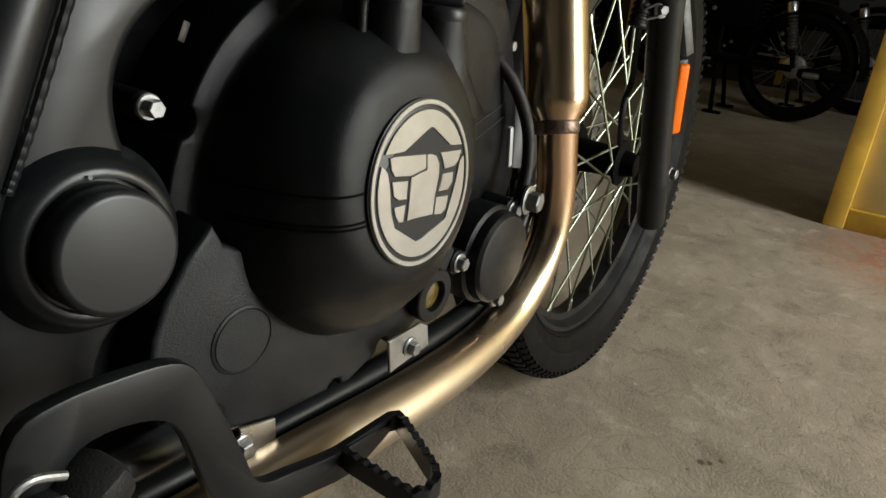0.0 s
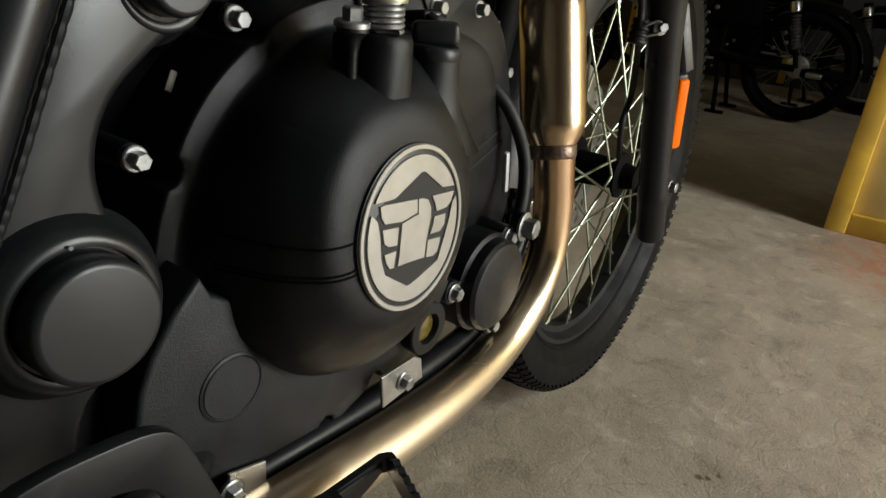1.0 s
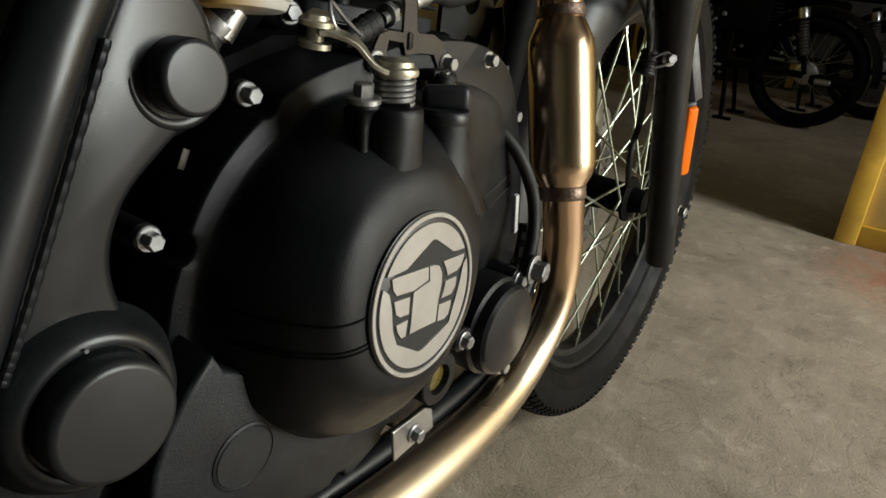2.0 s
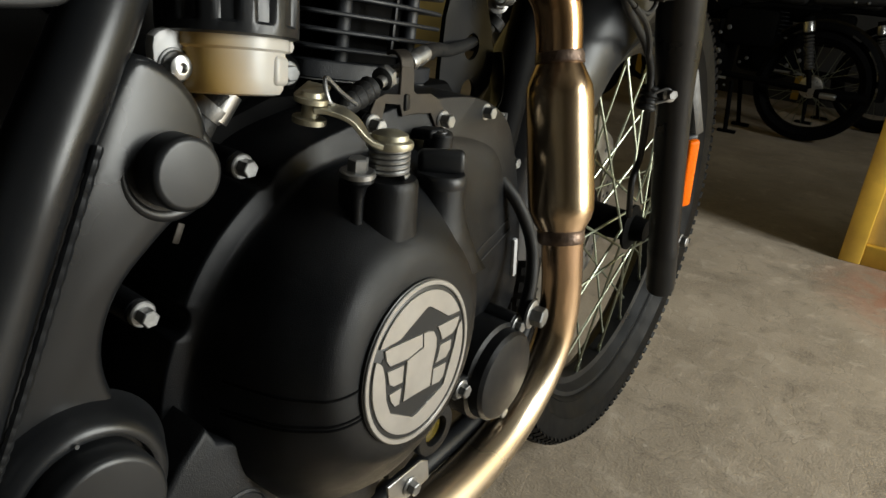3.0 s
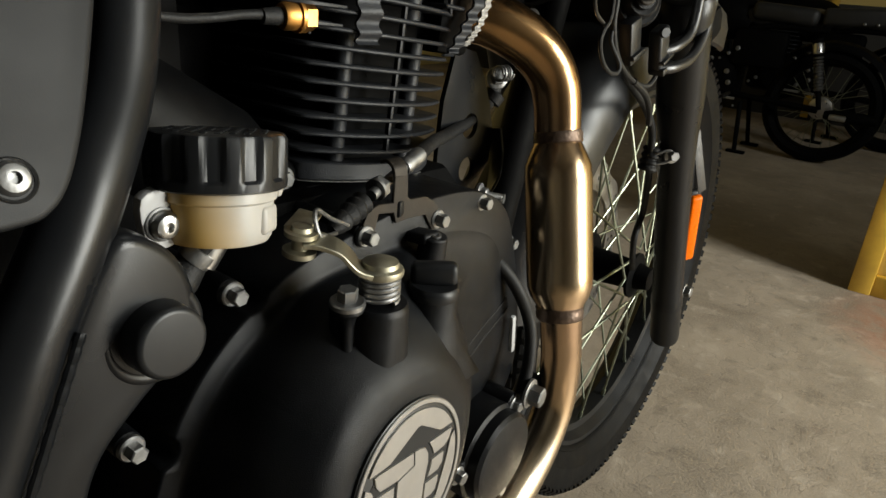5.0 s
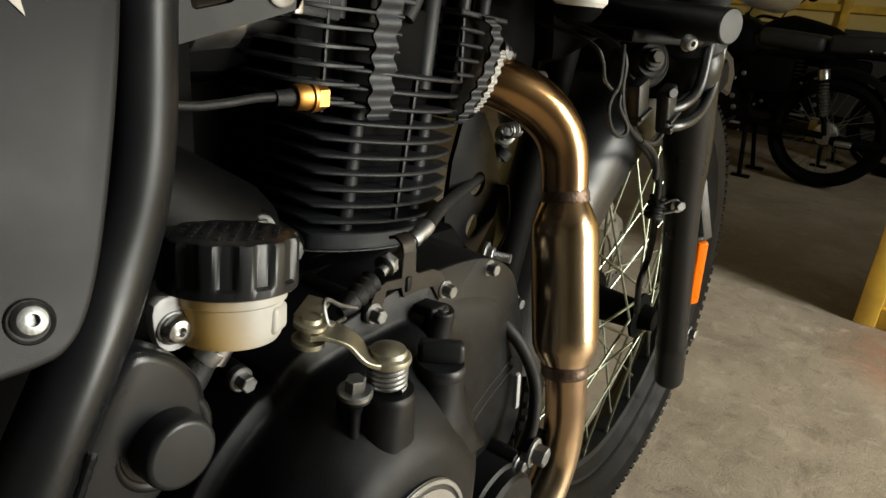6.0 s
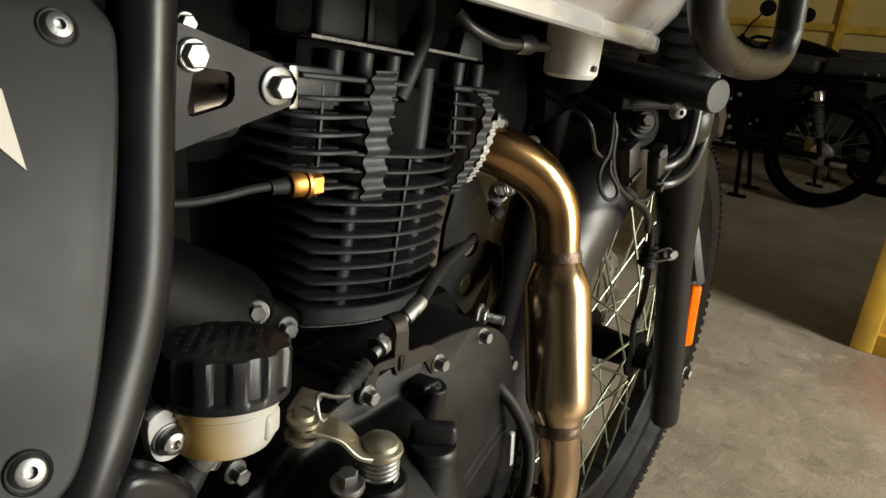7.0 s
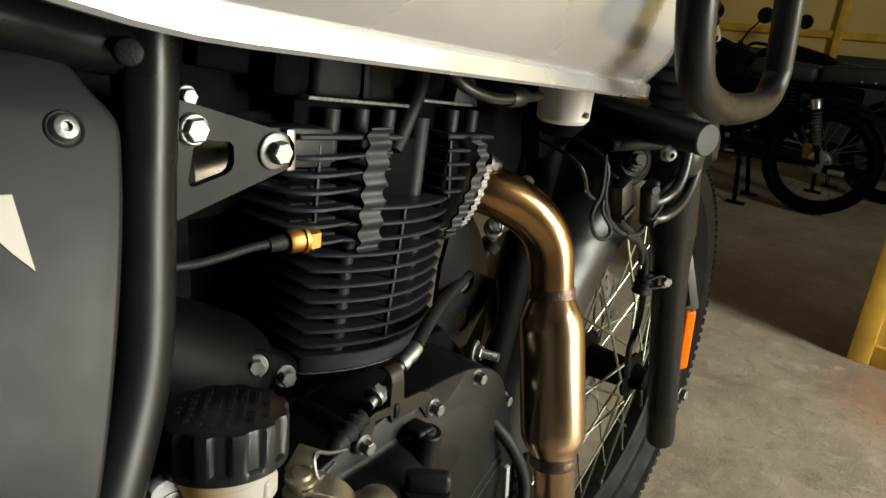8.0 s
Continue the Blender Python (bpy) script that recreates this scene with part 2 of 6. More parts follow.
    nt.links.new(trowel.outputs["Fac"], h2.inputs[0])
    nt.links.new(h1.outputs[0], h2.inputs[2])
    h3 = nt.nodes.new("ShaderNodeMath")
    h3.operation = "MULTIPLY_ADD"
    h3.inputs[1].default_value = 0.24
    nt.links.new(fine.outputs["Fac"], h3.inputs[0])
    nt.links.new(h2.outputs[0], h3.inputs[2])
    bn = nt.nodes.new("ShaderNodeBump")
    bn.inputs["Strength"].default_value, bn.inputs["Distance"].default_value = 0.55, 0.006
    nt.links.new(h3.outputs[0], bn.inputs["Height"])
    nt.links.new(bn.outputs["Normal"], b.inputs["Normal"])
    return m


M_PIPE = pipe_material()
M_FLOOR = concrete_material()


def fluid_material():
    """Cloudy plastic: amber where the fluid stands behind the wall, milky elsewhere."""
    m = mat("amber stained translucent reservoir plastic", (0.37, 0.352, 0.322), 0.36, 0, 0.06, 60)
    nt = m.node_tree
    b = nt.nodes["Principled BSDF"]
    old = b.inputs["Base Color"].links[0].from_socket
    tc = nt.nodes.new("ShaderNodeTexCoord")
    dot = nt.nodes.new("ShaderNodeVectorMath")
    dot.operation = "DOT_PRODUCT"
    dot.inputs[1].default_value = (0.35, 0.90, 0.25)
    nt.links.new(tc.outputs["Object"], dot.inputs[0])
    mid = 0.35 * -0.212 + 0.90 * 0.246 + 0.25 * 0.63
    mr = nt.nodes.new("ShaderNodeMapRange")
    for k, v in zip(("From Min", "From Max", "To Min", "To Max"), (mid - 0.008, mid + 0.010, 0.9, 0.0)):
        mr.inputs[k].default_value = v
    nt.links.new(dot.outputs["Value"], mr.inputs["Value"])
    x = nt.nodes.new("ShaderNodeMix")
    x.data_type = "RGBA"
    nt.links.new(mr.outputs["Result"], x.inputs["Factor"])
    nt.links.new(old, x.inputs["A"])
    x.inputs["B"].default_value = (0.46, 0.28, 0.06, 1)
    nt.links.new(x.outputs["Result"], b.inputs["Base Color"])
    b.inputs["Subsurface Weight"].default_value = 0.06
    b.inputs["Subsurface Radius"].default_value = (0.01, 0.006, 0.003)
    return m


M_RES = fluid_material()

# ---- mesh tools ----


def catmull(pts, n=8, closed=False):
    """A smooth line through the points, n steps a span."""
    p = [Vector(q) for q in pts]
    k = len(p)
    out = []
    for i in range(k if closed else k - 1):
        if closed:
            a, b, c, d = p[i - 1], p[i], p[(i + 1) % k], p[(i + 2) % k]
        else:
            a, b, c, d = p[max(i - 1, 0)], p[i], p[i + 1], p[min(i + 2, k - 1)]
        for j in range(n):
            t = j / n
            out.append(0.5 * (2 * b + (c - a) * t + (2 * a - 5 * b + 4 * c - d) * t * t + (3 * b - a - 3 * c + d) * t ** 3))
    if not closed:
        out.append(p[-1])
    return out


def skin(bm, loops, caps=True, closed=False):
    """Join rings of equal count into one surface."""
    rings = [[bm.verts.new(v) for v in ring] for ring in loops]
    n = len(rings[0])
    pairs = list(zip(rings, rings[1:])) + ([(rings[-1], rings[0])] if closed else [])
    for a, b in pairs:
        for i in range(n):
            j = (i + 1) % n
            bm.faces.new((a[i], a[j], b[j], b[i]))
    if caps and not closed:
        bm.faces.new(rings[0][::-1])
        bm.faces.new(rings[-1])
    bmesh.ops.recalc_face_normals(bm, faces=bm.faces[:])
    return bm


def sweep(path, r, seg=14, smooth=8, flat=None, caps=True):
    """A tube along a path; r one radius, or one for each given point; flat: (half width, half height, side direction)."""
    line = catmull(path, smooth) if smooth > 1 else [Vector(q) for q in path]
    if isinstance(r, (int, float)):
        radii = [r] * len(line)
    else:
        radii = list(np.interp(np.linspace(0, len(r) - 1, len(line)), range(len(r)), r))
    up = None
    loops = []
    for i, p in enumerate(line):
        d = (line[min(i + 1, len(line) - 1)] - line[max(i - 1, 0)]).normalized()
        if up is None:
            up = Vector(flat[2]) if flat else (Vector((0, 0, 1)) if abs(d.z) < 0.9 else Vector((1, 0, 0)))
        if flat:
            up = Vector(flat[2])
        up = (up - d * up.dot(d)).normalized()
        side = d.cross(up)
        if flat:
            a, b, c = flat[0], flat[1], min(flat[0], flat[1]) * 0.35
            ring = [(-a + c, -b), (a - c, -b), (a, -b + c), (a, b - c), (a - c, b), (-a + c, b), (-a, b - c), (-a, -b + c)]
            loops.append([p + up * u * radii[i] + side * v * radii[i] for u, v in ring])
        else:
            loops.append([p + (up * math.cos(t) + side * math.sin(t)) * radii[i] for t in np.linspace(0, 2 * math.pi, seg, endpoint=False)])
    return skin(bmesh.new(), loops, caps)


def lathe(profile, centre, axis, seg=32, closed=False):
    """Turn (radius, along) pairs round an axis through the centre."""
    z = Vector(axis).normalized()
    x = z.orthogonal().normalized()
    y = z.cross(x)
    c = Vector(centre)
    loops = [[c + z * h + (x * math.cos(t) + y * math.sin(t)) * max(r, 1e-5) for t in np.linspace(0, 2 * math.pi, seg, endpoint=False)] for r, h in profile]
    return skin(bmesh.new(), loops, not closed, closed)


def prism(outline, x0, x1, bevel=0.002, seg=2, smooth=0):
    """A plate with an outline in y and z, from x0 to x1."""
    pts = [(0, y, z) for y, z in outline]
    if smooth:
        pts = catmull(pts, smooth, True)
    bm = skin(bmesh.new(), [[Vector((x, p[1], p[2])) for p in pts] for x in (x0, x1)])
    if bevel:
        edges = [e for e in bm.edges if abs(e.verts[0].co.x - e.verts[1].co.x) < 1e-7]
        bmesh.ops.bevel(bm, geom=edges, offset=bevel, segments=seg, affect="EDGES", profile=0.5)
    return bm


def polar(outline, centre, n=192, smooth=8):
    """Radii of a closed outline in y and z for n even angles about a centre."""
    pts = catmull([(0, y, z) for y, z in outline], smooth, True)
    ang = np.array([math.atan2(p[2] - centre[1], p[1] - centre[0]) for p in pts])
    rad = np.array([math.hypot(p[2] - centre[1], p[1] - centre[0]) for p in pts])
    order = np.argsort(ang)
    want = np.linspace(-math.pi, math.pi, n, endpoint=False)
    return np.interp(want, ang[order], rad[order], period=2 * math.pi)


def polar_loft(levels, centre, n=192):
    """Levels (x, radii) skinned from one to the next; the last is closed by a flat face."""
    want = np.linspace(-math.pi, math.pi, n, endpoint=False)
    loops = [[Vector((xx, centre[0] + r * math.cos(a), centre[1] + r * math.sin(a))) for a, r, xx in zip(want, rad, np.broadcast_to(x, n))] for x, rad in levels]
    return skin(bmesh.new(), loops)


def block(centre, size, bevel=0.003, turn=(0, 0, 0), seg=2):
    bm = bmesh.new()
    bmesh.ops.create_cube(bm, size=1.0, matrix=Matrix.Diagonal((*size, 1)))
    if bevel:
        bmesh.ops.bevel(bm, geom=bm.edges[:], offset=bevel, segments=seg, affect="EDGES", profile=0.5)
    bmesh.ops.transform(bm, matrix=pose(*centre, *turn), verts=bm.verts[:])
    return bm


def merged(*bms):
    out = bmesh.new()
    for bm in bms:
        me = bpy.data.meshes.new("tmp")
        bm.to_mesh(me)
        out.from_mesh(me)
        bpy.data.meshes.remove(me)
        bm.free()
    return out


def part(name, bm, material, parent=None, label="", sharp=35):
    """Link a bmesh as one mesh object under a thing or a part."""
    me = bpy.data.meshes.new(name)
    for f in bm.faces:
        f.smooth = True
    for e in bm.edges:
        if len(e.link_faces) == 2 and e.calc_face_angle(0) > radians(sharp):
            e.smooth = False
    bm.to_mesh(me)
    bm.free()
    me.materials.append(material)
    ob = new(name, me)
    if parent:
        ob.parent = parent
        if parent.type == "EMPTY":
            ob.matrix_parent_inverse = Matrix.Translation(-parent.location)
    if label:
        ob["label"] = label
    return ob


def thing(name, base, label, category, group=""):
    ob = new(name)
    ob.location = base
    ob.empty_display_size = 0.05
    return tagged(ob, label, category, group)


def structure(name, bm, material, label, category):
    return tagged(part(name, bm, material), label, category, kind="structure")


def hexbolt(p, axis=(1, 0, 0), r=0.0055, head=0.006, washer=1.45, turn=0.3, stud=0.0):
    """A flanged hexagon bolt head that sits on p and points along axis."""
    z = Vector(axis).normalized()
    x = z.orthogonal().normalized()
    y = z.cross(x)
    c = Vector(p)

    def ring(n, rad, h, t0=0.0):
        return [c + z * h + (x * math.cos(t0 + i * 2 * math.pi / n) + y * math.sin(t0 + i * 2 * math.pi / n)) * rad for i in range(n)]

    bm = skin(bmesh.new(), [ring(24, r * washer, -0.001), ring(24, r * washer, 0.0012), ring(24, r * washer * 0.9, 0.0018)])
    skin(bm, [ring(6, r, 0.0017, turn), ring(6, r, head - r * 0.12, turn), ring(6, r * 0.86, head, turn)])
    if stud:
        rings = []
        for i in range(int(stud / 0.0016)):
            rings += [ring(12, r * 0.5, head + i * 0.0016), ring(12, r * 0.6, head + i * 0.0016 + 0.0008)]
        skin(bm, rings)
    return bm


def socketbolt(p, axis=(1, 0, 0), r=0.008, head=0.004):
    """A button head screw with a hollow in it."""
    return lathe([(r * 1.08, -0.001), (r * 1.08, 0.0006), (r, 0.001), (r * 0.97, head * 0.5), (r * 0.8, head * 0.85), (r * 0.50, head), (r * 0.36, head),
                  (r * 0.33, head * 0.55), (0, head * 0.5)], p, axis, 24)


# ---- the room ----
structure("floor", block((-0.7, 1.6, -0.05), (6.8, 9.6, 0.1), 0), M_FLOOR, "rough grey brown trowelled concrete floor with cracks", "floor")
structure("ceiling", block((-0.7, 1.6, 3.05), (6.8, 9.6, 0.1), 0), M_CEIL, "plain dull grey ceiling", "ceiling")
structure("wall_west", block((-4.05, 1.6, 1.5), (0.1, 9.6, 3.0), 0), M_WALL, "plain cream painted wall", "wall")
structure("wall_south", block((-0.65, -3.15, 1.5), (6.7, 0.1, 3.0), 0), M_DIM, "plain dull grey plaster wall", "wall")
structure("wall_north", block((-0.65, 5.65, 1.5), (6.7, 0.1, 3.0), 0), M_WALL, "cream painted rear wall behind yellow rails", "wall")
_e = merged(block((2.70, -1.00, 1.5), (0.1, 4.20, 3.0), 0), block((2.70, 3.95, 1.5), (0.1, 3.3, 3.0), 0), block((2.70, 1.70, 2.75), (0.1, 1.20, 0.5), 0))
structure("wall_east", _e, M_SIDE, "plain grey wall with an open daylight doorway", "wall")


def rear_rails():
    """Yellow rails and mullions that hold the boards of the rear wall."""
    for z in (0.10, 0.93, 1.9):
        part("rail", block((-0.65, 5.58, z), (6.6, 0.03, 0.05), 0.003), M_YELLOW, W_RAILS)
    for x in (-3.2, -2.0, -0.8, 0.4, 1.6):
        part("mullion", block((x, 5.56, 1.5), (0.05, 0.03, 2.96), 0.003), M_YELLOW, W_RAILS)


W_RAILS = tagged(part("trim", block((-0.65, 5.585, 2.94), (6.6, 0.028, 0.08), 0.003), M_YELLOW), "yellow painted rails on the rear wall", "wall trim", kind="structure")
rear_rails()

board = thing("partition", (1.0, 2.22, 0), "ochre yellow framed partition with pale yellow boards", "partition")
part("stile", block((-0.05, 2.215, 0.660), (0.055, 0.045, 1.32), 0.003), M_YELLOW, board)
part("stile", block((0.92, 2.215, 0.660), (0.055, 0.045, 1.32), 0.003), M_YELLOW, board)
part("stile", block((2.6, 2.215, 0.660), (0.055, 0.045, 1.32), 0.003), M_YELLOW, board)
for _z in (0.03, 0.66, 1.29):
    part("rail", block((1.275, 2.216, _z), (2.594, 0.041, 0.06), 0.003), M_YELLOW, board)
for _x, _w in ((0.435, 0.915), (1.76, 1.625)):
    part("board", block((_x, 2.222, 0.345), (_w, 0.012, 0.57), 0.001), M_PALE, board)
    part("board", block((_x, 2.222, 0.975), (_w, 0.012, 0.57), 0.001), M_PALE, board)

# ---- the motorcycle ----
CX = -0.337
bike = thing("motorcycle", (CX, 0.3, 0), "black adventure motorcycle with bronze exhaust and silver tank on concrete", "motorcycle")


def P(name, bm, material, label="", parent=None, sharp=35):
    return part(name, bm, material, parent or bike, label, sharp)


# clutch cover: flat flange with bolt notches, steep bucket wall, rounded shoulder and a flat face that leans with the machine
CC = (0.322, 0.485)
NA = 480
_flange = polar([(0.217, 0.450), (0.2195, 0.472), (0.2235, 0.490), (0.2295, 0.506), (0.2395, 0.528), (0.2515, 0.545), (0.265, 0.558), (0.281, 0.569), (0.306, 0.583), (0.345, 0.592), (0.40, 0.599), (0.462, 0.595),
                 (0.505, 0.574), (0.527, 0.535), (0.545, 0.48), (0.55, 0.42), (0.52, 0.385), (0.45, 0.372), (0.36, 0.36), (0.27, 0.38), (0.225, 0.415)], CC, NA)
_base = polar([(0.228, 0.452), (0.2365, 0.490), (0.248, 0.518), (0.266, 0.545), (0.295, 0.563), (0.34, 0.575), (0.40, 0.576), (0.455, 0.568), (0.495, 0.548), (0.515, 0.50),
               (0.52, 0.45), (0.49, 0.41), (0.43, 0.385), (0.375, 0.368), (0.33, 0.368), (0.284, 0.386), (0.25, 0.420)], CC, NA)
_ang = np.linspace(-math.pi, math.pi, NA, endpoint=False)
_rear = np.clip((0.35 - np.cos(_ang)) / 0.5, 0, 1) * np.clip((np.sin(_ang) + 0.45) / 0.3, 0, 1)
_base = _base * (1 - _rear) + (_flange - 0.0105) * _rear


def notched(rad, centre, r):
    """Cut a round notch for a bolt into an outline given by its radii."""
    dy, dz = centre[0] - CC[0], centre[1] - CC[1]
    along = dy * np.cos(_ang) + dz * np.sin(_ang)
    off2 = dy * dy + dz * dz - along ** 2
    near = along - np.sqrt(np.maximum(r * r - off2, 0))
    return np.where((off2 < r * r) & (along > 0), np.minimum(rad, near), rad)


for _c in ((0.2290, 0.5150), (0.2815, 0.5770)):
    _flange = notched(_flange, _c, 0.0092)
    _base = np.minimum(_base, notched(_base + 0.0, _c, 0.0112))
_face = 0.0600 + 0.003 * np.clip(np.sin(_ang), 0, 1) + 0.004 * np.clip(np.cos(_ang), 0, 1)
_bulge = np.interp(np.degrees(_ang), [-180, -135, -90, -45, 0, 40, 90, 135, 180], [0.75, 1.40, 1.72, 1.80, 1.85, 1.60, 0.95, 0.70, 0.75])


def cover_wall(e):
    return np.minimum(_face + e * _bulge, _base - 0.003)


COVER = [(-0.300, _flange), (-0.2418, _flange), (-0.2402, _flange - 0.0004), (-0.2396, _flange - 0.0012), (-0.2388, _base + 0.0012), (-0.2384, _base), (-0.2372, _base - 0.0018),
         (-0.2345, (_base - 0.003) * 0.82 + cover_wall(0.030) * 0.18), (-0.2300, (_base - 0.003) * 0.45 + cover_wall(0.030) * 0.55), (-0.2220, cover_wall(0.0285)), (-0.2100, cover_wall(0.0240)),
         (-0.1980, cover_wall(0.0185)), (-0.1900, cover_wall(0.0132)), (-0.1840, cover_wall(0.0080)), (-0.1800, cover_wall(0.0042)), (-0.1768, _face + 0.0008), (-0.1744, _face - 0.0028), (-0.1727, _face - 0.0070), (-0.1717, _face - 0.0120), (-0.1714, _face - 0.0180)]


def cover_lean(bm):
    """Lean the outer levels back with height, as the machine leans on its stand."""
    for v in bm.verts:
        k = min(1.0, max(0.0, (v.co.x + 0.238) / 0.045))
        v.co.x -= k * (0.075 * (v.co.z - 0.4837) + 0.0325 * (v.co.y - 0.3228))
    return bm


cover = P("clutch_cover", cover_lean(polar_loft(COVER, CC, NA)), M_CAST, "matte black cast clutch cover", sharp=42)


def cover_point(i, z, left=True):
    """Where level i of the cover stands at height z, on its rear (left) or front half."""
    x, rad = COVER[i]
    x = float(np.mean(x))
    pts = [(CC[1] + r * math.sin(a), CC[0] + r * math.cos(a)) for a, r in zip(_ang, rad) if (math.cos(a) < -0.3) == left and abs(math.cos(a)) > 0.3]
    pts.sort()
    return Vector((x, float(np.interp(z, [q[0] for q in pts], [q[1] for q in pts])), z))


def cover_line(z, left, first, last, end_y, r=0.0007):
    line = [cover_point(i, z, left) for i in range(first, last)]
    line.append(Vector((-0.1713, end_y, z)))
    return cover_lean(sweep(line, r, 6, 2))


for _z in (0.4880, 0.4740, 0.4716):
    part("cast_line", cover_line(_z, True, 9, len(COVER), CC[0] - 0.041), M_DARK, cover)
for _pts in ([(0.522, 0.494), (0.455, 0.484), (0.420, 0.479), (0.418, 0.466), (0.398, 0.462)], [(0.527, 0.484), (0.455, 0.472), (0.440, 0.470), (0.436, 0.462), (0.412, 0.458), (0.398, 0.455)]):
    _line = []
    for _q, _r in zip(_pts, _pts[1:]):
        for _k in range(6):
            _y, _z = _q[0] + (_r[0] - _q[0]) * _k / 6, _q[1] + (_r[1] - _q[1]) * _k / 6
            _rad, _a = math.hypot(_y - CC[0], _z - CC[1]), math.atan2(_z - CC[1], _y - CC[0])
            _i = int((_a + math.pi) / (2 * math.pi) * NA) % NA
            _x = float(np.interp(-_rad, [-float(lv[1][_i]) for lv in COVER[3:]], [lv[0] for lv in COVER[3:]]))
            _line.append((_x + 0.0002, _y, _z))
    part("cast_line", cover_lean(sweep(_line, 0.0007, 6, 1)), M_INK, cover)

# emblem of plain shapes
EM = Vector((-0.1682, 0.3228, 0.4837))
EN = Vector((1, 0.0325, 0.0748)).normalized()
EV = (Vector((0, 0, 1)) - EN * EN.z).normalized()
EU = EV.cross(EN)
R_EM = 0.0440


def em(u, v, x=0.0):
    return EM + EU * u + EV * v + EN * x


def em_shape(pts, x0=-0.0018, x1=0.0, smooth=0):
    """A raised plain shape on the emblem, its edge chamfered."""
    q = [Vector((u, v, 0)) for u, v in pts]
    if smooth:
        q = catmull(q, smooth, True)
    c = sum(q, Vector()) / len(q)
    inner = [p + (c - p).normalized() * 0.0003 for p in q]
    return skin(bmesh.new(), [[em(p.x, p.y, x0) for p in q], [em(p.x, p.y, x1 - 0.0004) for p in q], [em(p.x, p.y, x1) for p in inner]])


emblem = P("emblem", lathe([(R_EM + 0.0006, -0.005), (R_EM + 0.0006, -0.0016), (R_EM, -0.0012), (0, -0.0012)], EM, EN, 72), M_INK, "round black and silver emblem", cover)
part("emblem_field", lathe([(0.036, -0.0013), (0.036, -0.0009), (0, -0.0009)], EM, EN, 6), M_PANEL, emblem, "dark grey hexagonal field")
part("emblem_ring", lathe([(R_EM, -0.0016), (R_EM, -0.0004), (R_EM - 0.0004, 0), (R_EM - 0.0024, 0), (R_EM - 0.0028, -0.0004), (R_EM - 0.0028, -0.0016)], EM, EN, 96, True), M_SILVER, emblem)


def em_arc(a0, a1, cut, n=64):
    """A crescent between the inner circle and the straight cuts of the hexagon."""
    r = 0.0388
    c = [Vector((u, v, 0)) for u, v in cut]
    span = np.cumsum([0.0] + [(q - p).length for p, q in zip(c, c[1:])])
    loops = []
    for i, a in enumerate(np.linspace(radians(a0), radians(a1), n)):
        d = span[-1] * i / (n - 1)
        u, v = np.interp(d, span, [q.x for q in c]), np.interp(d, span, [q.y for q in c])
        o, k = (r * math.cos(a), r * math.sin(a)), (float(u), float(v))
        loops.append([em(*o, -0.0016), em(*o, -0.0003), em(o[0] * 0.985 + k[0] * 0.015, o[1] * 0.985 + k[1] * 0.015, 0),
                      em(o[0] * 0.015 + k[0] * 0.985, o[1] * 0.015 + k[1] * 0.985, 0), em(*k, -0.0003), em(*k, -0.0016)])
    return skin(bmesh.new(), loops)


part("crescent", em_arc(146, 24, [(-0.0322, 0.0212), (-0.0230, 0.0205), (-0.0171, 0.0203), (0.0050, 0.0293), (0.0080, 0.0287), (0.0244, 0.0169), (0.0354, 0.0158)]), M_SILVER, emblem)
part("crescent", em_arc(156, 374, [(-0.0350, 0.0158), (-0.0310, 0.0125), (-0.0292, 0.0047), (-0.0286, -0.0084), (-0.0258, -0.0171), (-0.0077, -0.0293), (-0.0030, -0.0291), (0.0205, -0.0238), (0.0256, -0.0138), (0.0309, -0.0031), (0.0343, 0.0068), (0.0376, 0.0095)]), M_SILVER, emblem)
for _pts in ([(-0.0288, 0.0190), (-0.0255, 0.0191), (0.0015, 0.0159), (0.0015, 0.0085), (-0.0030, 0.0080), (-0.0113, 0.0069), (-0.0254, 0.0092), (-0.0280, 0.0130)],
             [(-0.0118, 0.0061), (-0.0030, 0.0072), (0.0024, 0.0077), (0.0024, 0.0158), (0.0068, 0.0152), (0.0112, 0.0133), (0.0137, 0.0088), (0.0137, 0.0032), (0.0098, -0.0085), (0.0078, -0.0184), (-0.0061, -0.0168), (-0.0155, -0.0160), (-0.0142, -0.0106)],
             [(0.0108, -0.0092), (0.0227, -0.0106), (0.0222, -0.0140), (0.0200, -0.0187), (0.0160, -0.0201), (0.0092, -0.0188)],
             [(-0.0274, 0.0070), (-0.0144, 0.0050), (-0.0157, -0.0044), (-0.0228, -0.0034), (-0.0262, -0.0008)],
             [(-0.0261, -0.0063), (-0.0165, -0.0069), (-0.0186, -0.0158), (-0.0222, -0.0153), (-0.0252, -0.0110)],
             [(0.0146, 0.0146), (0.0356, 0.0128), (0.0330, 0.0073), (0.0286, 0.0047), (0.0188, 0.0048), (0.0171, 0.0097)],
             [(0.0168, 0.0026), (0.0278, 0.0017), (0.0268, -0.0042), (0.0226, -0.0075), (0.0129, -0.0066), (0.0156, -0.0017)]):
    part("plain_shape", em_shape(_pts), M_SILVER, emblem)


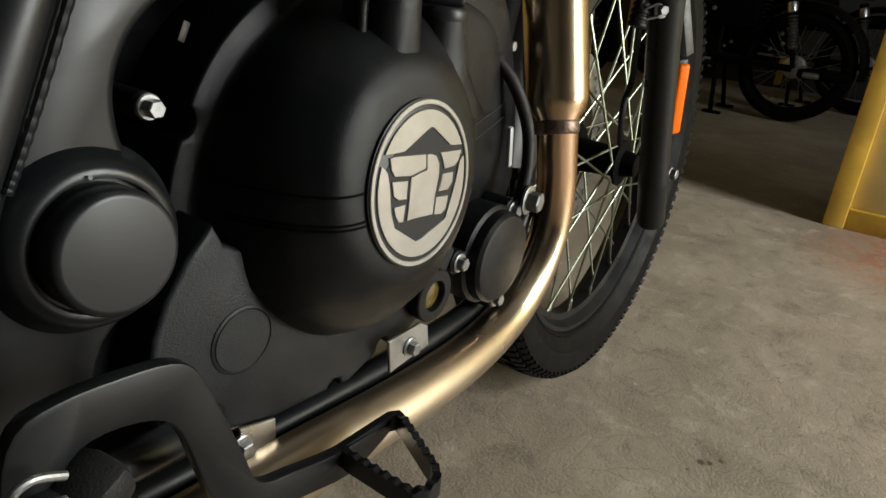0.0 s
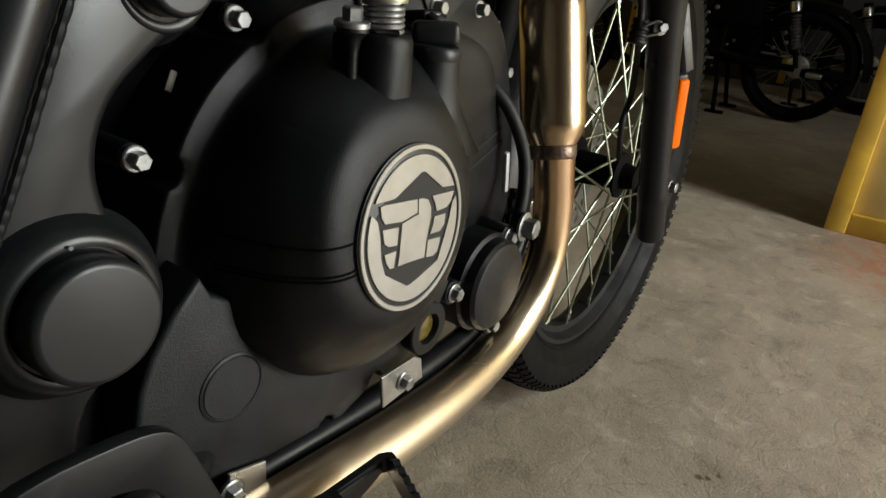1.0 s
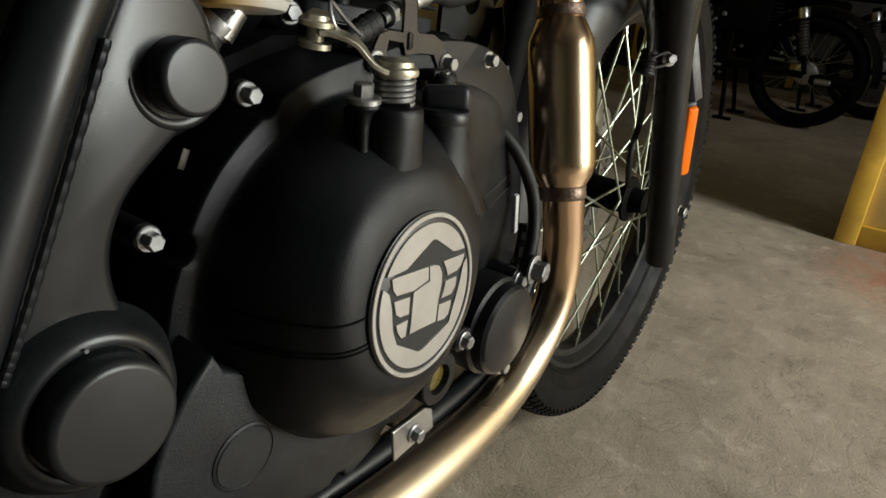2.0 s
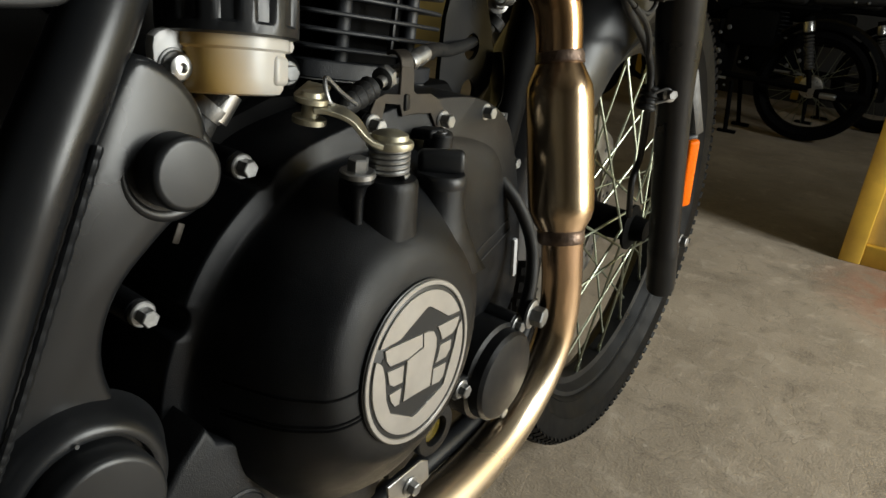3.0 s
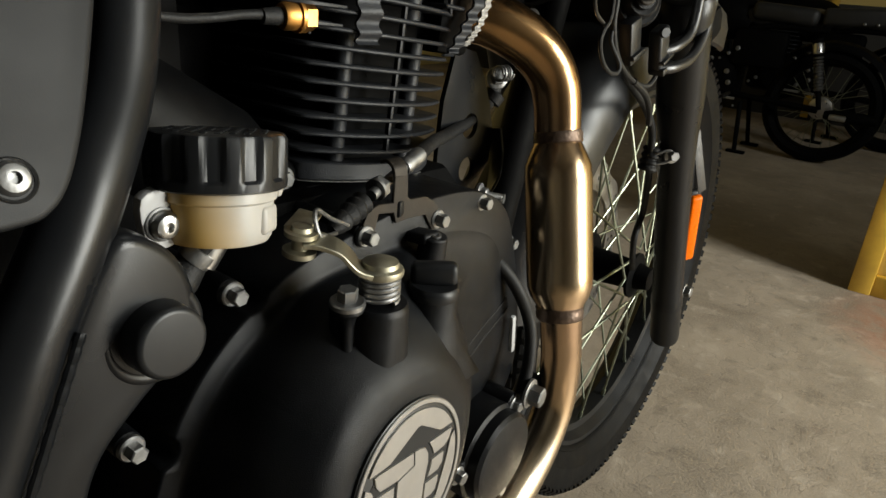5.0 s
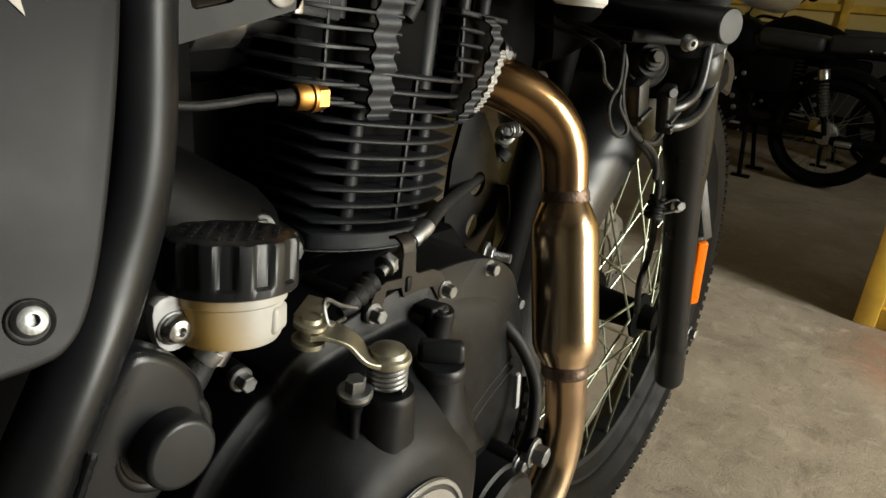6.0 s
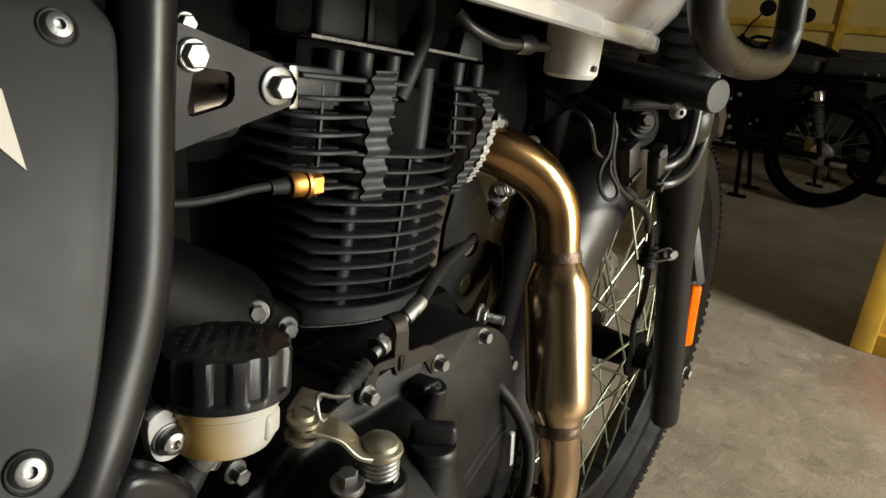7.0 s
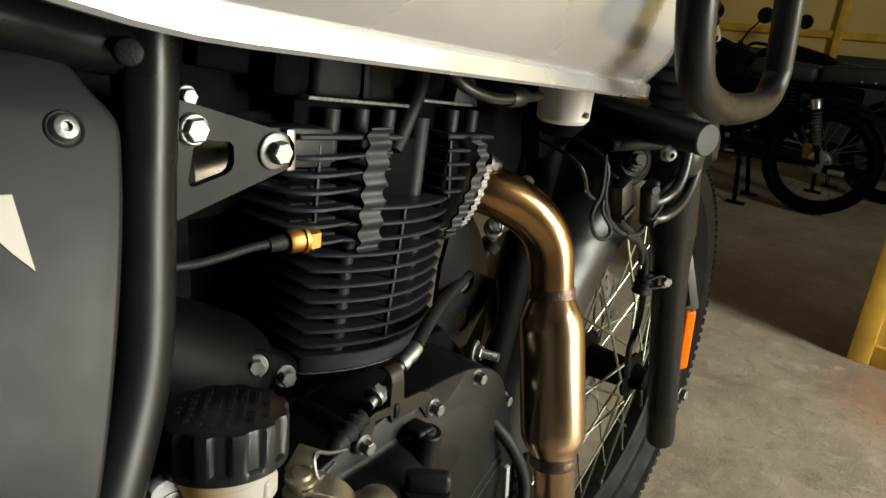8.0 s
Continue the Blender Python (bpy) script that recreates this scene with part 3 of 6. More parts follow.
# lower crankcase cover with its round plug
_lc = [(0.185, 0.395), (0.192, 0.428), (0.199, 0.443), (0.212, 0.461), (0.2255, 0.4735), (0.231, 0.462), (0.25, 0.452), (0.40, 0.44), (0.43, 0.40), (0.41, 0.368),
       (0.375, 0.353), (0.3585, 0.3525), (0.3570, 0.3570), (0.3535, 0.3595), (0.3495, 0.3590), (0.3465, 0.3560), (0.3455, 0.3510), (0.320, 0.3420), (0.3125, 0.3425), (0.3110, 0.3475), (0.3065, 0.3495), (0.3020, 0.3475), (0.3005, 0.3445),
       (0.26, 0.348), (0.237, 0.355), (0.20, 0.365)]
lower = P("crankcase_cover", prism(_lc, -0.30, -0.213, 0.003, 3), M_CASE, "textured black lower crankcase cover")
part("plug", lathe([(0.0188, -0.002), (0.0188, 0.0006), (0.0175, 0.0012), (0.0170, 0.0006), (0.0165, 0.0012), (0, 0.0014)], (-0.213, 0.2385, 0.4080), (1, 0, 0), 48), M_CASE, lower)

# oil filter cap with its ears, sight glass
cap = P("oil_filter_cover", lathe([(0.041, -0.06), (0.041, -0.014), (0.038, -0.012), (0.0375, -0.004), (0.035, -0.001), (0.031, 0), (0, 0.0006)], (-0.199, 0.482, 0.381), (1, 0, 0), 48), M_CAST)
for _y, _z in ((0.434, 0.389), (0.497, 0.336), (0.508, 0.413)):
    _d = Vector((0, _y - 0.482, _z - 0.381)).normalized()
    _c = Vector((-0.212, _y, _z))
    part("ear", merged(lathe([(0.0095, -0.05), (0.0095, -0.001), (0.0085, 0), (0, 0)], _c, (1, 0, 0), 20), block(_c - _d * 0.01 + Vector((-0.02, 0, 0)), (0.04, 0.02, 0.016), 0.002, (math.degrees(math.atan2(_d.z, _d.y)), 0, 0))), M_CAST, cap)
    part("bolt", hexbolt(_c, r=0.0052, head=0.007), M_ZINC, cap)
sight = P("sight_glass", lathe([(0.0195, -0.05), (0.0195, -0.001), (0.0185, 0), (0.0115, 0), (0.0105, -0.002), (0.0105, -0.006), (0, -0.006)], (-0.203, 0.394, 0.379), (1, 0, 0), 40), M_CAST)
part("lens", lathe([(0.0104, 0), (0.0104, 0.001), (0, 0.0025)], (-0.2085, 0.394, 0.379), (1, 0, 0), 28), M_LENS, sight, "amber oil sight lens")

# crankcase mass behind the covers, darkened in colour for the shade of the gap
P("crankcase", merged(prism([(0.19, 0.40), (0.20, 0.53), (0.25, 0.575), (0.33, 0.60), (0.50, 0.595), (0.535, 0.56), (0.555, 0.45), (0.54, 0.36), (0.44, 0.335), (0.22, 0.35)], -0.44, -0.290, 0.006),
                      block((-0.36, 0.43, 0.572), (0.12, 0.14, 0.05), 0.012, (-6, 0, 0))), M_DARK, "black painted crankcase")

# cover bolts with their bosses
for _p in ((-0.243, 0.220, 0.521), (-0.242, 0.275, 0.579), (-0.2325, 0.3545, 0.5905), (-0.2325, 0.4195, 0.5855), (-0.243, 0.530, 0.537), (-0.236, 0.474, 0.584)):
    P("cover_bolt", hexbolt((_p[0] - 0.005, _p[1], _p[2]), r=0.0043, head=0.008), M_ZINC)
    P("bolt_boss", lathe([(0.0066, -0.06), (0.0066, -0.001), (0.0058, 0), (0, 0)], (_p[0] - 0.0065, _p[1], _p[2]), (1, 0, 0), 20), M_CAST)
P("frame_stud", hexbolt((-0.277, 0.526, 0.570), (0.95, 0.3, 0.0), r=0.0066, head=0.007, stud=0.015), M_ZINC, "threaded zinc stud with nut")

# clutch release tower, spring, arm and filler
def tucked(profile, centre, axis, seg):
    """A flared tower whose foot stays behind the face of the cover."""
    bm = lathe(profile, centre, axis, seg)
    for v in bm.verts:
        v.co.x = min(v.co.x, -0.1815)
    return bm


TW = Vector((-0.1965, 0.3225, 0.577))


P("release_tower", tucked([(0.0330, -0.062), (0.0250, -0.051), (0.0198, -0.041), (0.0170, -0.033), (0.0157, -0.024), (0.0151, -0.004), (0.0148, -0.0014), (0.0138, 0), (0, 0)], TW, (0, 0.02, 1), 48), M_CAST)
P("bolt_boss", lathe([(0.0030, -0.050), (0.0030, -0.012), (0.0045, -0.006), (0.0076, -0.003), (0.0076, -0.001), (0.007, 0), (0, 0)], (-0.1985, 0.3035, 0.5812), (0, 0.02, 1), 24), M_CAST)
P("tower_web", block((-0.2040, 0.3125, 0.5530), (0.014, 0.022, 0.050), 0.003, (0, 0, 0), 2), M_CAST)
P("tower_bolt", hexbolt((-0.1990, 0.3035, 0.5815), (0.06, -0.03, 1), r=0.0050, head=0.0078, washer=1.7), M_ZINC)
_sp = [(TW.x + 0.0092 * math.cos(a), TW.y + 0.0092 * math.sin(a), TW.z + 0.0015 + 0.0135 * a / (10 * math.pi)) for a in np.linspace(0, 10 * math.pi, 100)]
P("return_spring", sweep(_sp, 0.0013, 8, 1), M_ZINC)
arm = P("release_arm", sweep([(-0.2185, 0.2935, 0.6100), (-0.214, 0.299, 0.6095), (-0.206, 0.306, 0.6055), (-0.2005, 0.312, 0.5965), (-0.1985, 0.318, 0.5940), (-0.1965, 0.3225, 0.5938)], [1.0, 1.0, 0.85, 0.95, 1.15, 1.25], 8, 6, (0.0013, 0.0080, (0.15, 0.05, 1))), M_YZINC, "yellow zinc clutch release arm")
part("pivot_head", lathe([(0.0112, -0.002), (0.0116, -0.0005), (0.0112, 0.0012), (0.0092, 0.0022), (0.0086, 0.0044), (0.006, 0.0056), (0, 0.0060)], TW + Vector((0, 0, 0.0168)), (0, 0.03, 1), 28), M_YZINC, arm)
part("pivot_pin", lathe([(0.0078, -0.008), (0.0078, -0.0055), (0.004, -0.005), (0.004, 0.001), (0.0078, 0.0015), (0.0078, 0.0038), (0.0052, 0.0042), (0.0046, 0.0062), (0, 0.0066)], (-0.2195, 0.2935, 0.6105), (0.1, 0.05, 1), 24), M_YZINC, arm)
part("clevis", block((-0.2265, 0.3010, 0.6150), (0.012, 0.017, 0.0024), 0.001, (12, 6, 25)), M_YZINC, arm)
FN = Vector((-0.2005, 0.3715, 0.566))
P("filler_neck", tucked([(0.036, -0.056), (0.026, -0.042), (0.0185, -0.028), (0.0148, -0.012), (0.0140, -0.002), (0, -0.002)], FN, (0.03, 0.03, 1), 36), M_CAST)
fcap = P("filler_cap", lathe([(0.0140, -0.004), (0.0146, -0.002), (0.0146, 0.001), (0.0138, 0.0030), (0.0132, 0.0036), (0, 0.0036)], FN, (0.03, 0.03, 1), 36), M_PLASTIC, "black oil filler cap")
part("grip", block(FN + Vector((0, 0, 0.0095)), (0.0262, 0.0100, 0.0130), 0.0035, (0, -2, 38), 3), M_PLASTIC, fcap)
P("cover_lug", merged(lathe([(0.0105, -0.030), (0.0090, -0.015), (0.0082, -0.001), (0.0074, 0), (0.0040, 0), (0.0036, -0.004), (0, -0.004)], (-0.2235, 0.4000, 0.5835), (0.15, 0, 1), 24), block((-0.2395, 0.3990, 0.5800), (0.034, 0.0150, 0.0068), 0.0025, (0, -8, -4), 3)), M_CAST)
P("lug_insert", lathe([(0.0042, -0.003), (0.0042, 0.0004), (0.0024, 0.0004), (0.0022, -0.003)], (-0.2235, 0.4000, 0.5838), (0.15, 0, 1), 16), M_ZINC)

# clutch cable and its bracket
P("clutch_cable", sweep([(-0.254, 0.418, 0.6235), (-0.274, 0.458, 0.6220), (-0.294, 0.500, 0.6175), (-0.309, 0.550, 0.620), (-0.318, 0.588, 0.628), (-0.322, 0.606, 0.640)], 0.0048, 12), M_RUBBER, "black sheathed clutch cable")
_cd = Vector((-0.18, 0.95, 0.22))
P("cable_adjuster", sweep([(-0.2405, 0.362, 0.6115), (-0.2465, 0.388, 0.6175), (-0.254, 0.419, 0.6235)], [0.0034, 0.0034, 0.0034], 12, 4), M_ZINC)
P("adjuster_nut", hexbolt((-0.2425, 0.368, 0.6135), _cd, r=0.0066, head=0.006, washer=1.0), M_ZINC)
P("cable_ferrule", lathe([(0.0046, 0), (0.0054, 0.003), (0.0048, 0.008), (0.0056, 0.012), (0.0050, 0.020), (0, 0.020)], (-0.2490, 0.398, 0.6195), _cd, 16), M_ZINC)
P("cable_boot", lathe([(0.0026, -0.016), (0.0048, -0.012), (0.0062, -0.006), (0.0052, -0.004), (0.0068, 0.000), (0.0054, 0.003), (0.0070, 0.006), (0.0054, 0.009), (0.0068, 0.012), (0.004, 0.014)], (-0.2355, 0.3405, 0.6070), (-0.15, 0.93, 0.28), 24), M_RUBBER)
P("cable_wire", sweep([(-0.226, 0.330, 0.606), (-0.222, 0.315, 0.614), (-0.219, 0.302, 0.622), (-0.214, 0.300, 0.612), (-0.222, 0.318, 0.606)], 0.0011, 8), M_ZINC)
P("cable_bracket", merged(prism([(0.3775, 0.6205), (0.3885, 0.6195), (0.3895, 0.6060), (0.3925, 0.6040), (0.4060, 0.6030), (0.4150, 0.5985), (0.4230, 0.5880), (0.4250, 0.5800), (0.4150, 0.5790), (0.4070, 0.5910), (0.3920, 0.5925), (0.3800, 0.5920), (0.3775, 0.5990),
                                 (0.3650, 0.6010), (0.3610, 0.5870), (0.3520, 0.5870), (0.3530, 0.5980), (0.3570, 0.6045), (0.3650, 0.6065), (0.3770, 0.6050)], -0.2390, -0.2370, 0.0003, 1),
                          sweep([(-0.2380, 0.3830, 0.6190), (-0.2395, 0.3830, 0.6245), (-0.2440, 0.3830, 0.6275), (-0.2490, 0.3840, 0.6260)], 1.0, 8, 6, (0.0055, 0.0010, (0, 1, 0)))), M_BRACKET, "dull bronze steel cable bracket")
P("bracket_hook", block((-0.239, 0.386, 0.6000), (0.004, 0.012, 0.010), 0.0015, (0, 0, 20)), M_FRAME)

# hydraulic banjo and hose in front of the cover
P("banjo_bolt", hexbolt((-0.206, 0.521, 0.420), (1, 0.1, 0), r=0.0085, head=0.012), M_ZINC)
P("oil_hose", sweep([(-0.214, 0.522, 0.418), (-0.214, 0.528, 0.445), (-0.220, 0.530, 0.478), (-0.230, 0.516, 0.512), (-0.25, 0.505, 0.535)], 0.0052, 12), M_RUBBER)
P("side_plate", block((-0.240, 0.5385, 0.455), (0.008, 0.006, 0.036), 0.002, (8, 0, 0)), M_TAB)

# exhaust
PIPE = [(-0.312, 0.534, 0.7020), (-0.294, 0.5495, 0.6985), (-0.2715, 0.5735, 0.682), (-0.256, 0.588, 0.655), (-0.2475, 0.590, 0.609)]
LO, UP = Vector((-0.2145, 0.573, 0.474)), Vector((-0.2475, 0.590, 0.611))
exhaust = P("exhaust_pipe", sweep(PIPE, [0.0195, 0.0205, 0.0205, 0.0195, 0.0185], 28), M_PIPE, "bronze heat tinted exhaust pipe")
_ax = UP - LO
_L = _ax.length
part("canister", lathe([(0.0185, -0.004), (0.0195, 0.004), (0.0250, 0.013), (0.0275, 0.021), (0.0278, 0.03), (0.0278, _L - 0.030), (0.0270, _L - 0.020), (0.0225, _L - 0.009), (0.0185, _L)], LO, _ax, 40), M_PIPE, exhaust)
part("weld", lathe([(0.0182, -0.006), (0.0198, -0.004), (0.0202, 0), (0.0198, 0.003), (0.0205, 0.005), (0.0185, 0.008)], LO + Vector((0, 0, -0.002)), _ax, 28), M_WELD, exhaust)
part("weld", lathe([(0.0182, -0.005), (0.0205, -0.003), (0.0198, 0), (0.0202, 0.003), (0.0185, 0.007)], UP + Vector((0, 0, 0.002)), _ax, 28), M_WELD, exhaust)
part("lower_pipe", sweep([(-0.2140, 0.573, 0.478), (-0.2138, 0.5805, 0.452), (-0.2135, 0.588, 0.425), (-0.2130, 0.591, 0.395), (-0.2125, 0.586, 0.366), (-0.2120, 0.567, 0.337), (-0.2110, 0.536, 0.3155), (-0.2090, 0.494, 0.304), (-0.2060, 0.440, 0.3015),
                          (-0.2030, 0.380, 0.3055), (-0.2005, 0.32, 0.3125), (-0.1985, 0.26, 0.3200), (-0.197, 0.20, 0.326), (-0.20, 0.05, 0.335), (-0.21, -0.15, 0.35)], [0.0180, 0.0180, 0.0180, 0.0180, 0.0182, 0.0186, 0.0190, 0.0194, 0.0195, 0.0195, 0.0195, 0.0200, 0.020, 0.020, 0.020], 32), M_PIPE, exhaust)
_fd = Vector((0.52, 0.84, -0.14))
part("flange_nut", hexbolt((-0.2920, 0.5385, 0.7220), _fd, r=0.006, head=0.007, stud=0.006), M_ZINC, exhaust)

# cylinder: barrel, round cornered fins, studs
CYL = Matrix.Translation((-0.353, 0.428, 0.62)) @ pose(0, 0, 0, -6, 0, 0)


def superfin(hx, hy, z0, z1, power=3.2, n=48):
    ring = []
    for a in np.linspace(0, 2 * math.pi, n, endpoint=False):
        c, s = math.cos(a), math.sin(a)
        k = (abs(c) ** power + abs(s) ** power) ** (-1 / power)
        ring.append((hx * c * k, hy * s * k))
    e = min(0.0009, (z1 - z0) * 0.4)
    lv = [(z0, 1 - e / hx), (z0 + e, 1), (z1 - e, 1), (z1, 1 - e / hx)]
    bm = skin(bmesh.new(), [[Vector((x * k, y * k, z)) for x, y in ring] for z, k in lv])
    bmesh.ops.transform(bm, matrix=CYL, verts=bm.verts[:])
    return bm


def barrel_plate(grow, z0, z1):
    """A cooling fin: bowed flanks, a tight rear corner and a rounder front one."""
    flank = [(0.055 + 0.018 * (1 - ((y + 0.002) / 0.064) ** 2), y) for y in np.linspace(-0.0645, 0.060, 16)]
    half = [(0.0, -0.0675), (0.046, -0.0675), (0.0525, -0.0668)] + flank + [(0.0530, 0.0655), (0.046, 0.0695), (0.034, 0.0715), (0.0, 0.0720)]
    ring = half + [(-x, y) for x, y in half[-2:0:-1]]
    e = min(0.0008, (z1 - z0) * 0.35)
    bm = skin(bmesh.new(), [[Vector((x * grow * k, y * grow * k, z)) for x, y in ring] for z, k in ((z0, 1 - e / 0.06), (z0 + e, 1), (z1 - e, 1), (z1, 1 - e / 0.06))])
    bmesh.ops.transform(bm, matrix=CYL, verts=bm.verts[:])
    return bm


FIN_PITCH = 0.0101
# core far darker than its fins: shade between them is put into its colour
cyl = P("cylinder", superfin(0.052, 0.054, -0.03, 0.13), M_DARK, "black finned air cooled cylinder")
part("base_flange", barrel_plate(0.955, -0.0205, -0.0095), M_FIN, cyl)
part("base_gasket", barrel_plate(0.962, -0.0214, -0.0207), M_EDGE, cyl, "thin bare base gasket edge")
for i in range(7):
    part("fin", barrel_plate(0.985 + 0.004 * i, -0.0034 + i * FIN_PITCH, -0.0008 + i * FIN_PITCH), M_FIN, cyl)
for _x, _y in ((0.0520, -0.036), (0.0530, 0.028)):
    _b = lathe([(0.0060, -0.015), (0.0060, 0.070), (0, 0.070)], (_x, _y, 0), (0, 0, 1), 14)
    bmesh.ops.transform(_b, matrix=CYL, verts=_b.verts[:])
    part("stud_column", _b, M_FIN, cyl)
for i in range(9):
    _b = block((0.0705, -0.009 + 0.0004 * i, 0.0029 + i * FIN_PITCH), (0.0035, 0.0024, 0.0080), 0.0005)
    bmesh.ops.transform(_b, matrix=CYL, verts=_b.verts[:])
    part("fin_rib", _b, M_FIN, cyl)

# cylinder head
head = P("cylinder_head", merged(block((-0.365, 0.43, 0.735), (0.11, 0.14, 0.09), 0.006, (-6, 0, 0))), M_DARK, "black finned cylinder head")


def head_fin(y0, y1, z, x0, x1, t=0.0026):
    return block(((x0 + x1) / 2, (y0 + y1) / 2, z), (x1 - x0, y1 - y0, t), 0.0009, (-6, 0, 0), 1)


for i in range(6):
    z = 0.6915 + i * 0.0098
    part("fin", sweep([(-0.335, 0.345, z + 0.008), (-0.303, 0.347, z + 0.0075), (-0.2905, 0.362, z + 0.006), (-0.2875, 0.3815 + 0.0032 * i, z + 0.0045)], [1, 1, 1, 0.6], 8, 5, (0.0012, 0.0050, (0, 0.08, 1))), M_FIN, head)
    part("fin_plate", head_fin(0.350, 0.386, z + 0.006, -0.36, -0.297, 0.0022), M_FIN, head)
part("fin_rib", block((-0.293, 0.3655, 0.722), (0.003, 0.0022, 0.062), 0.0006, (-4, 0, 0)), M_FIN, head)
for i in range(4):
    part("fin", head_fin(0.400, 0.4205 + 0.0012 * i, 0.7140 + i * 0.0101, -0.34, -0.2875), M_FIN, head)
for i in range(3):
    part("fin", barrel_plate(1.012 + 0.006 * i, 0.0673 + i * FIN_PITCH, 0.0699 + i * FIN_PITCH), M_FIN, head)
for i in range(4):
    part("fin", head_fin(0.481, 0.503 + 0.0030 * i, 0.7075 + i * 0.0098, -0.36, -0.2880), M_FIN, head)
part("fin_post", block((-0.2905, 0.4865, 0.724), (0.003, 0.0026, 0.042), 0.0006, (4, 0, 0)), M_FIN, head)
part("head_deck", prism([(0.478, 0.7505), (0.534, 0.7455), (0.534, 0.7420), (0.478, 0.7470)], -0.345, -0.2865, 0.0008, 1), M_FIN, head)


def wavy_strip(path, amp, waves, half, thick):
    """A corrugated upright wall that faces the side and the rear; path through its middle, top to bottom."""
    line = catmull(path, 30)
    across, out = Vector((0.25, 0.968, 0)), Vector((0.968, -0.25, 0))
    loops = []
    for i, p in enumerate(line):
        a = i / (len(line) - 1) * waves * 2 * math.pi
        c = p + across * (amp * math.sin(a)) + out * (1.1 * amp * math.sin(a + 0.9))
        loops.append([c + across * half + out * thick, c + across * half - out * thick, c - across * half - out * thick, c - across * half + out * thick])
    return skin(bmesh.new(), loops)


part("wavy_wall", wavy_strip([(-0.2845, 0.4070, 0.7608), (-0.2840, 0.4030, 0.7232), (-0.2830, 0.4000, 0.6857)], 0.0010, 7, 0.0075, 0.0012), M_FIN, head, sharp=60)
part("wavy_wall", wavy_strip([(-0.2835, 0.5020, 0.7470), (-0.2830, 0.5140, 0.7380), (-0.2830, 0.5150, 0.7230), (-0.2830, 0.5060, 0.7060), (-0.2830, 0.4970, 0.6940), (-0.2830, 0.4870, 0.6820), (-0.2830, 0.4790, 0.6765)], 0.0008, 9, 0.0044, 0.0012), M_FIN, head, sharp=60)
part("port_boss", block((-0.333, 0.5060, 0.711), (0.074, 0.036, 0.072), 0.004, (-6, 0, 0)), M_DARK, head)
part("port_gasket", wavy_strip([(-0.2815, 0.5235, 0.7250), (-0.2815, 0.5200, 0.7135), (-0.2815, 0.5120, 0.6985), (-0.2815, 0.5030, 0.6890), (-0.2815, 0.4950, 0.6830)], 0.0005, 10, 0.0027, 0.0010), M_RAW, head, "rough bare metal gasket edge", sharp=60)
part("plug_column", lathe([(0.0078, 0), (0.0078, 0.062), (0, 0.062)], (-0.306, 0.4630, 0.698), (0, 0.08, 1), 20), M_FIN, head)
part("plug_lead", sweep([(-0.300, 0.437, 0.742), (-0.300, 0.447, 0.758), (-0.305, 0.465, 0.785), (-0.32, 0.48, 0.82)], 0.0062, 12), M_RUBBER, head)
part("rocker_cover", merged(block((-0.365, 0.395, 0.800), (0.125, 0.10, 0.055), 0.008, (-6, 0, 0)), block((-0.37, 0.48, 0.79), (0.12, 0.07, 0.04), 0.008, (-6, 0, 0))), M_DARK, head)
part("gasket_edge", block((-0.36, 0.405, 0.7735), (0.126, 0.085, 0.0022), 0.0006, (-6, 0, 0)), M_EDGE, head)
part("gasket_edge", block((-0.36, 0.49, 0.7690), (0.122, 0.06, 0.0022), 0.0006, (-6, 0, 0)), M_EDGE, head)
part("rocker_boss", prism([(0.366, 0.7755), (0.436, 0.7705), (0.4345, 0.800), (0.426, 0.812), (0.378, 0.814), (0.368, 0.804)], -0.345, -0.2985, 0.006, 3), M_STARTER, head)
part("rocker_rib", prism([(0.403, 0.775), (0.412, 0.775), (0.411, 0.812), (0.404, 0.812)], -0.31, -0.2955, 0.003, 2), M_STARTER, head)
part("rocker_boss", prism([(0.498, 0.766), (0.530, 0.7635), (0.524, 0.785), (0.503, 0.785)], -0.345, -0.300, 0.003), M_FIN, head)
for _y in (0.384, 0.408, 0.432, 0.500, 0.524):
    part("cover_pillar", lathe([(0.0062, -0.030), (0.0062, 0), (0, 0)], (-0.303, _y, 0.7705 - 0.06 * (_y - 0.384)), (0, 0.1, 1), 16), M_FIN, head)
part("head_deck", prism([(0.350, 0.7605), (0.434, 0.7530), (0.434, 0.7498), (0.350, 0.7573)], -0.345, -0.2885, 0.0008, 1), M_FIN, head)
part("mount_lug", block((-0.302, 0.355, 0.752), (0.020, 0.045, 0.022), 0.002, (-6, 0, 0)), M_FIN, head)

# head steady plate
steady = P("head_steady", prism([(0.262, 0.7235), (0.262, 0.786), (0.285, 0.7805), (0.335, 0.7640), (0.3415, 0.7610), (0.3448, 0.7560), (0.3450, 0.7490), (0.3425, 0.7445), (0.3370, 0.7428), (0.262, 0.7235),
                                 (0.2840, 0.7425), (0.2860, 0.7418), (0.3035, 0.7455), (0.3065, 0.7475), (0.3080, 0.7510), (0.3080, 0.7585), (0.3060, 0.7610), (0.2920, 0.7632), (0.2890, 0.7625), (0.2865, 0.7595), (0.2832, 0.7450), (0.2840, 0.7425)], -0.292, -0.287, 0, 1),
           M_PANEL, "black steel head steady plate with cutout")
part("bolt", hexbolt((-0.2865, 0.2865, 0.7685), r=0.0060, head=0.005, washer=1.25), M_ZINC, steady)
part("bolt", hexbolt((-0.2865, 0.3315, 0.754), r=0.0062, head=0.008, washer=1.55), M_ZINC, steady)
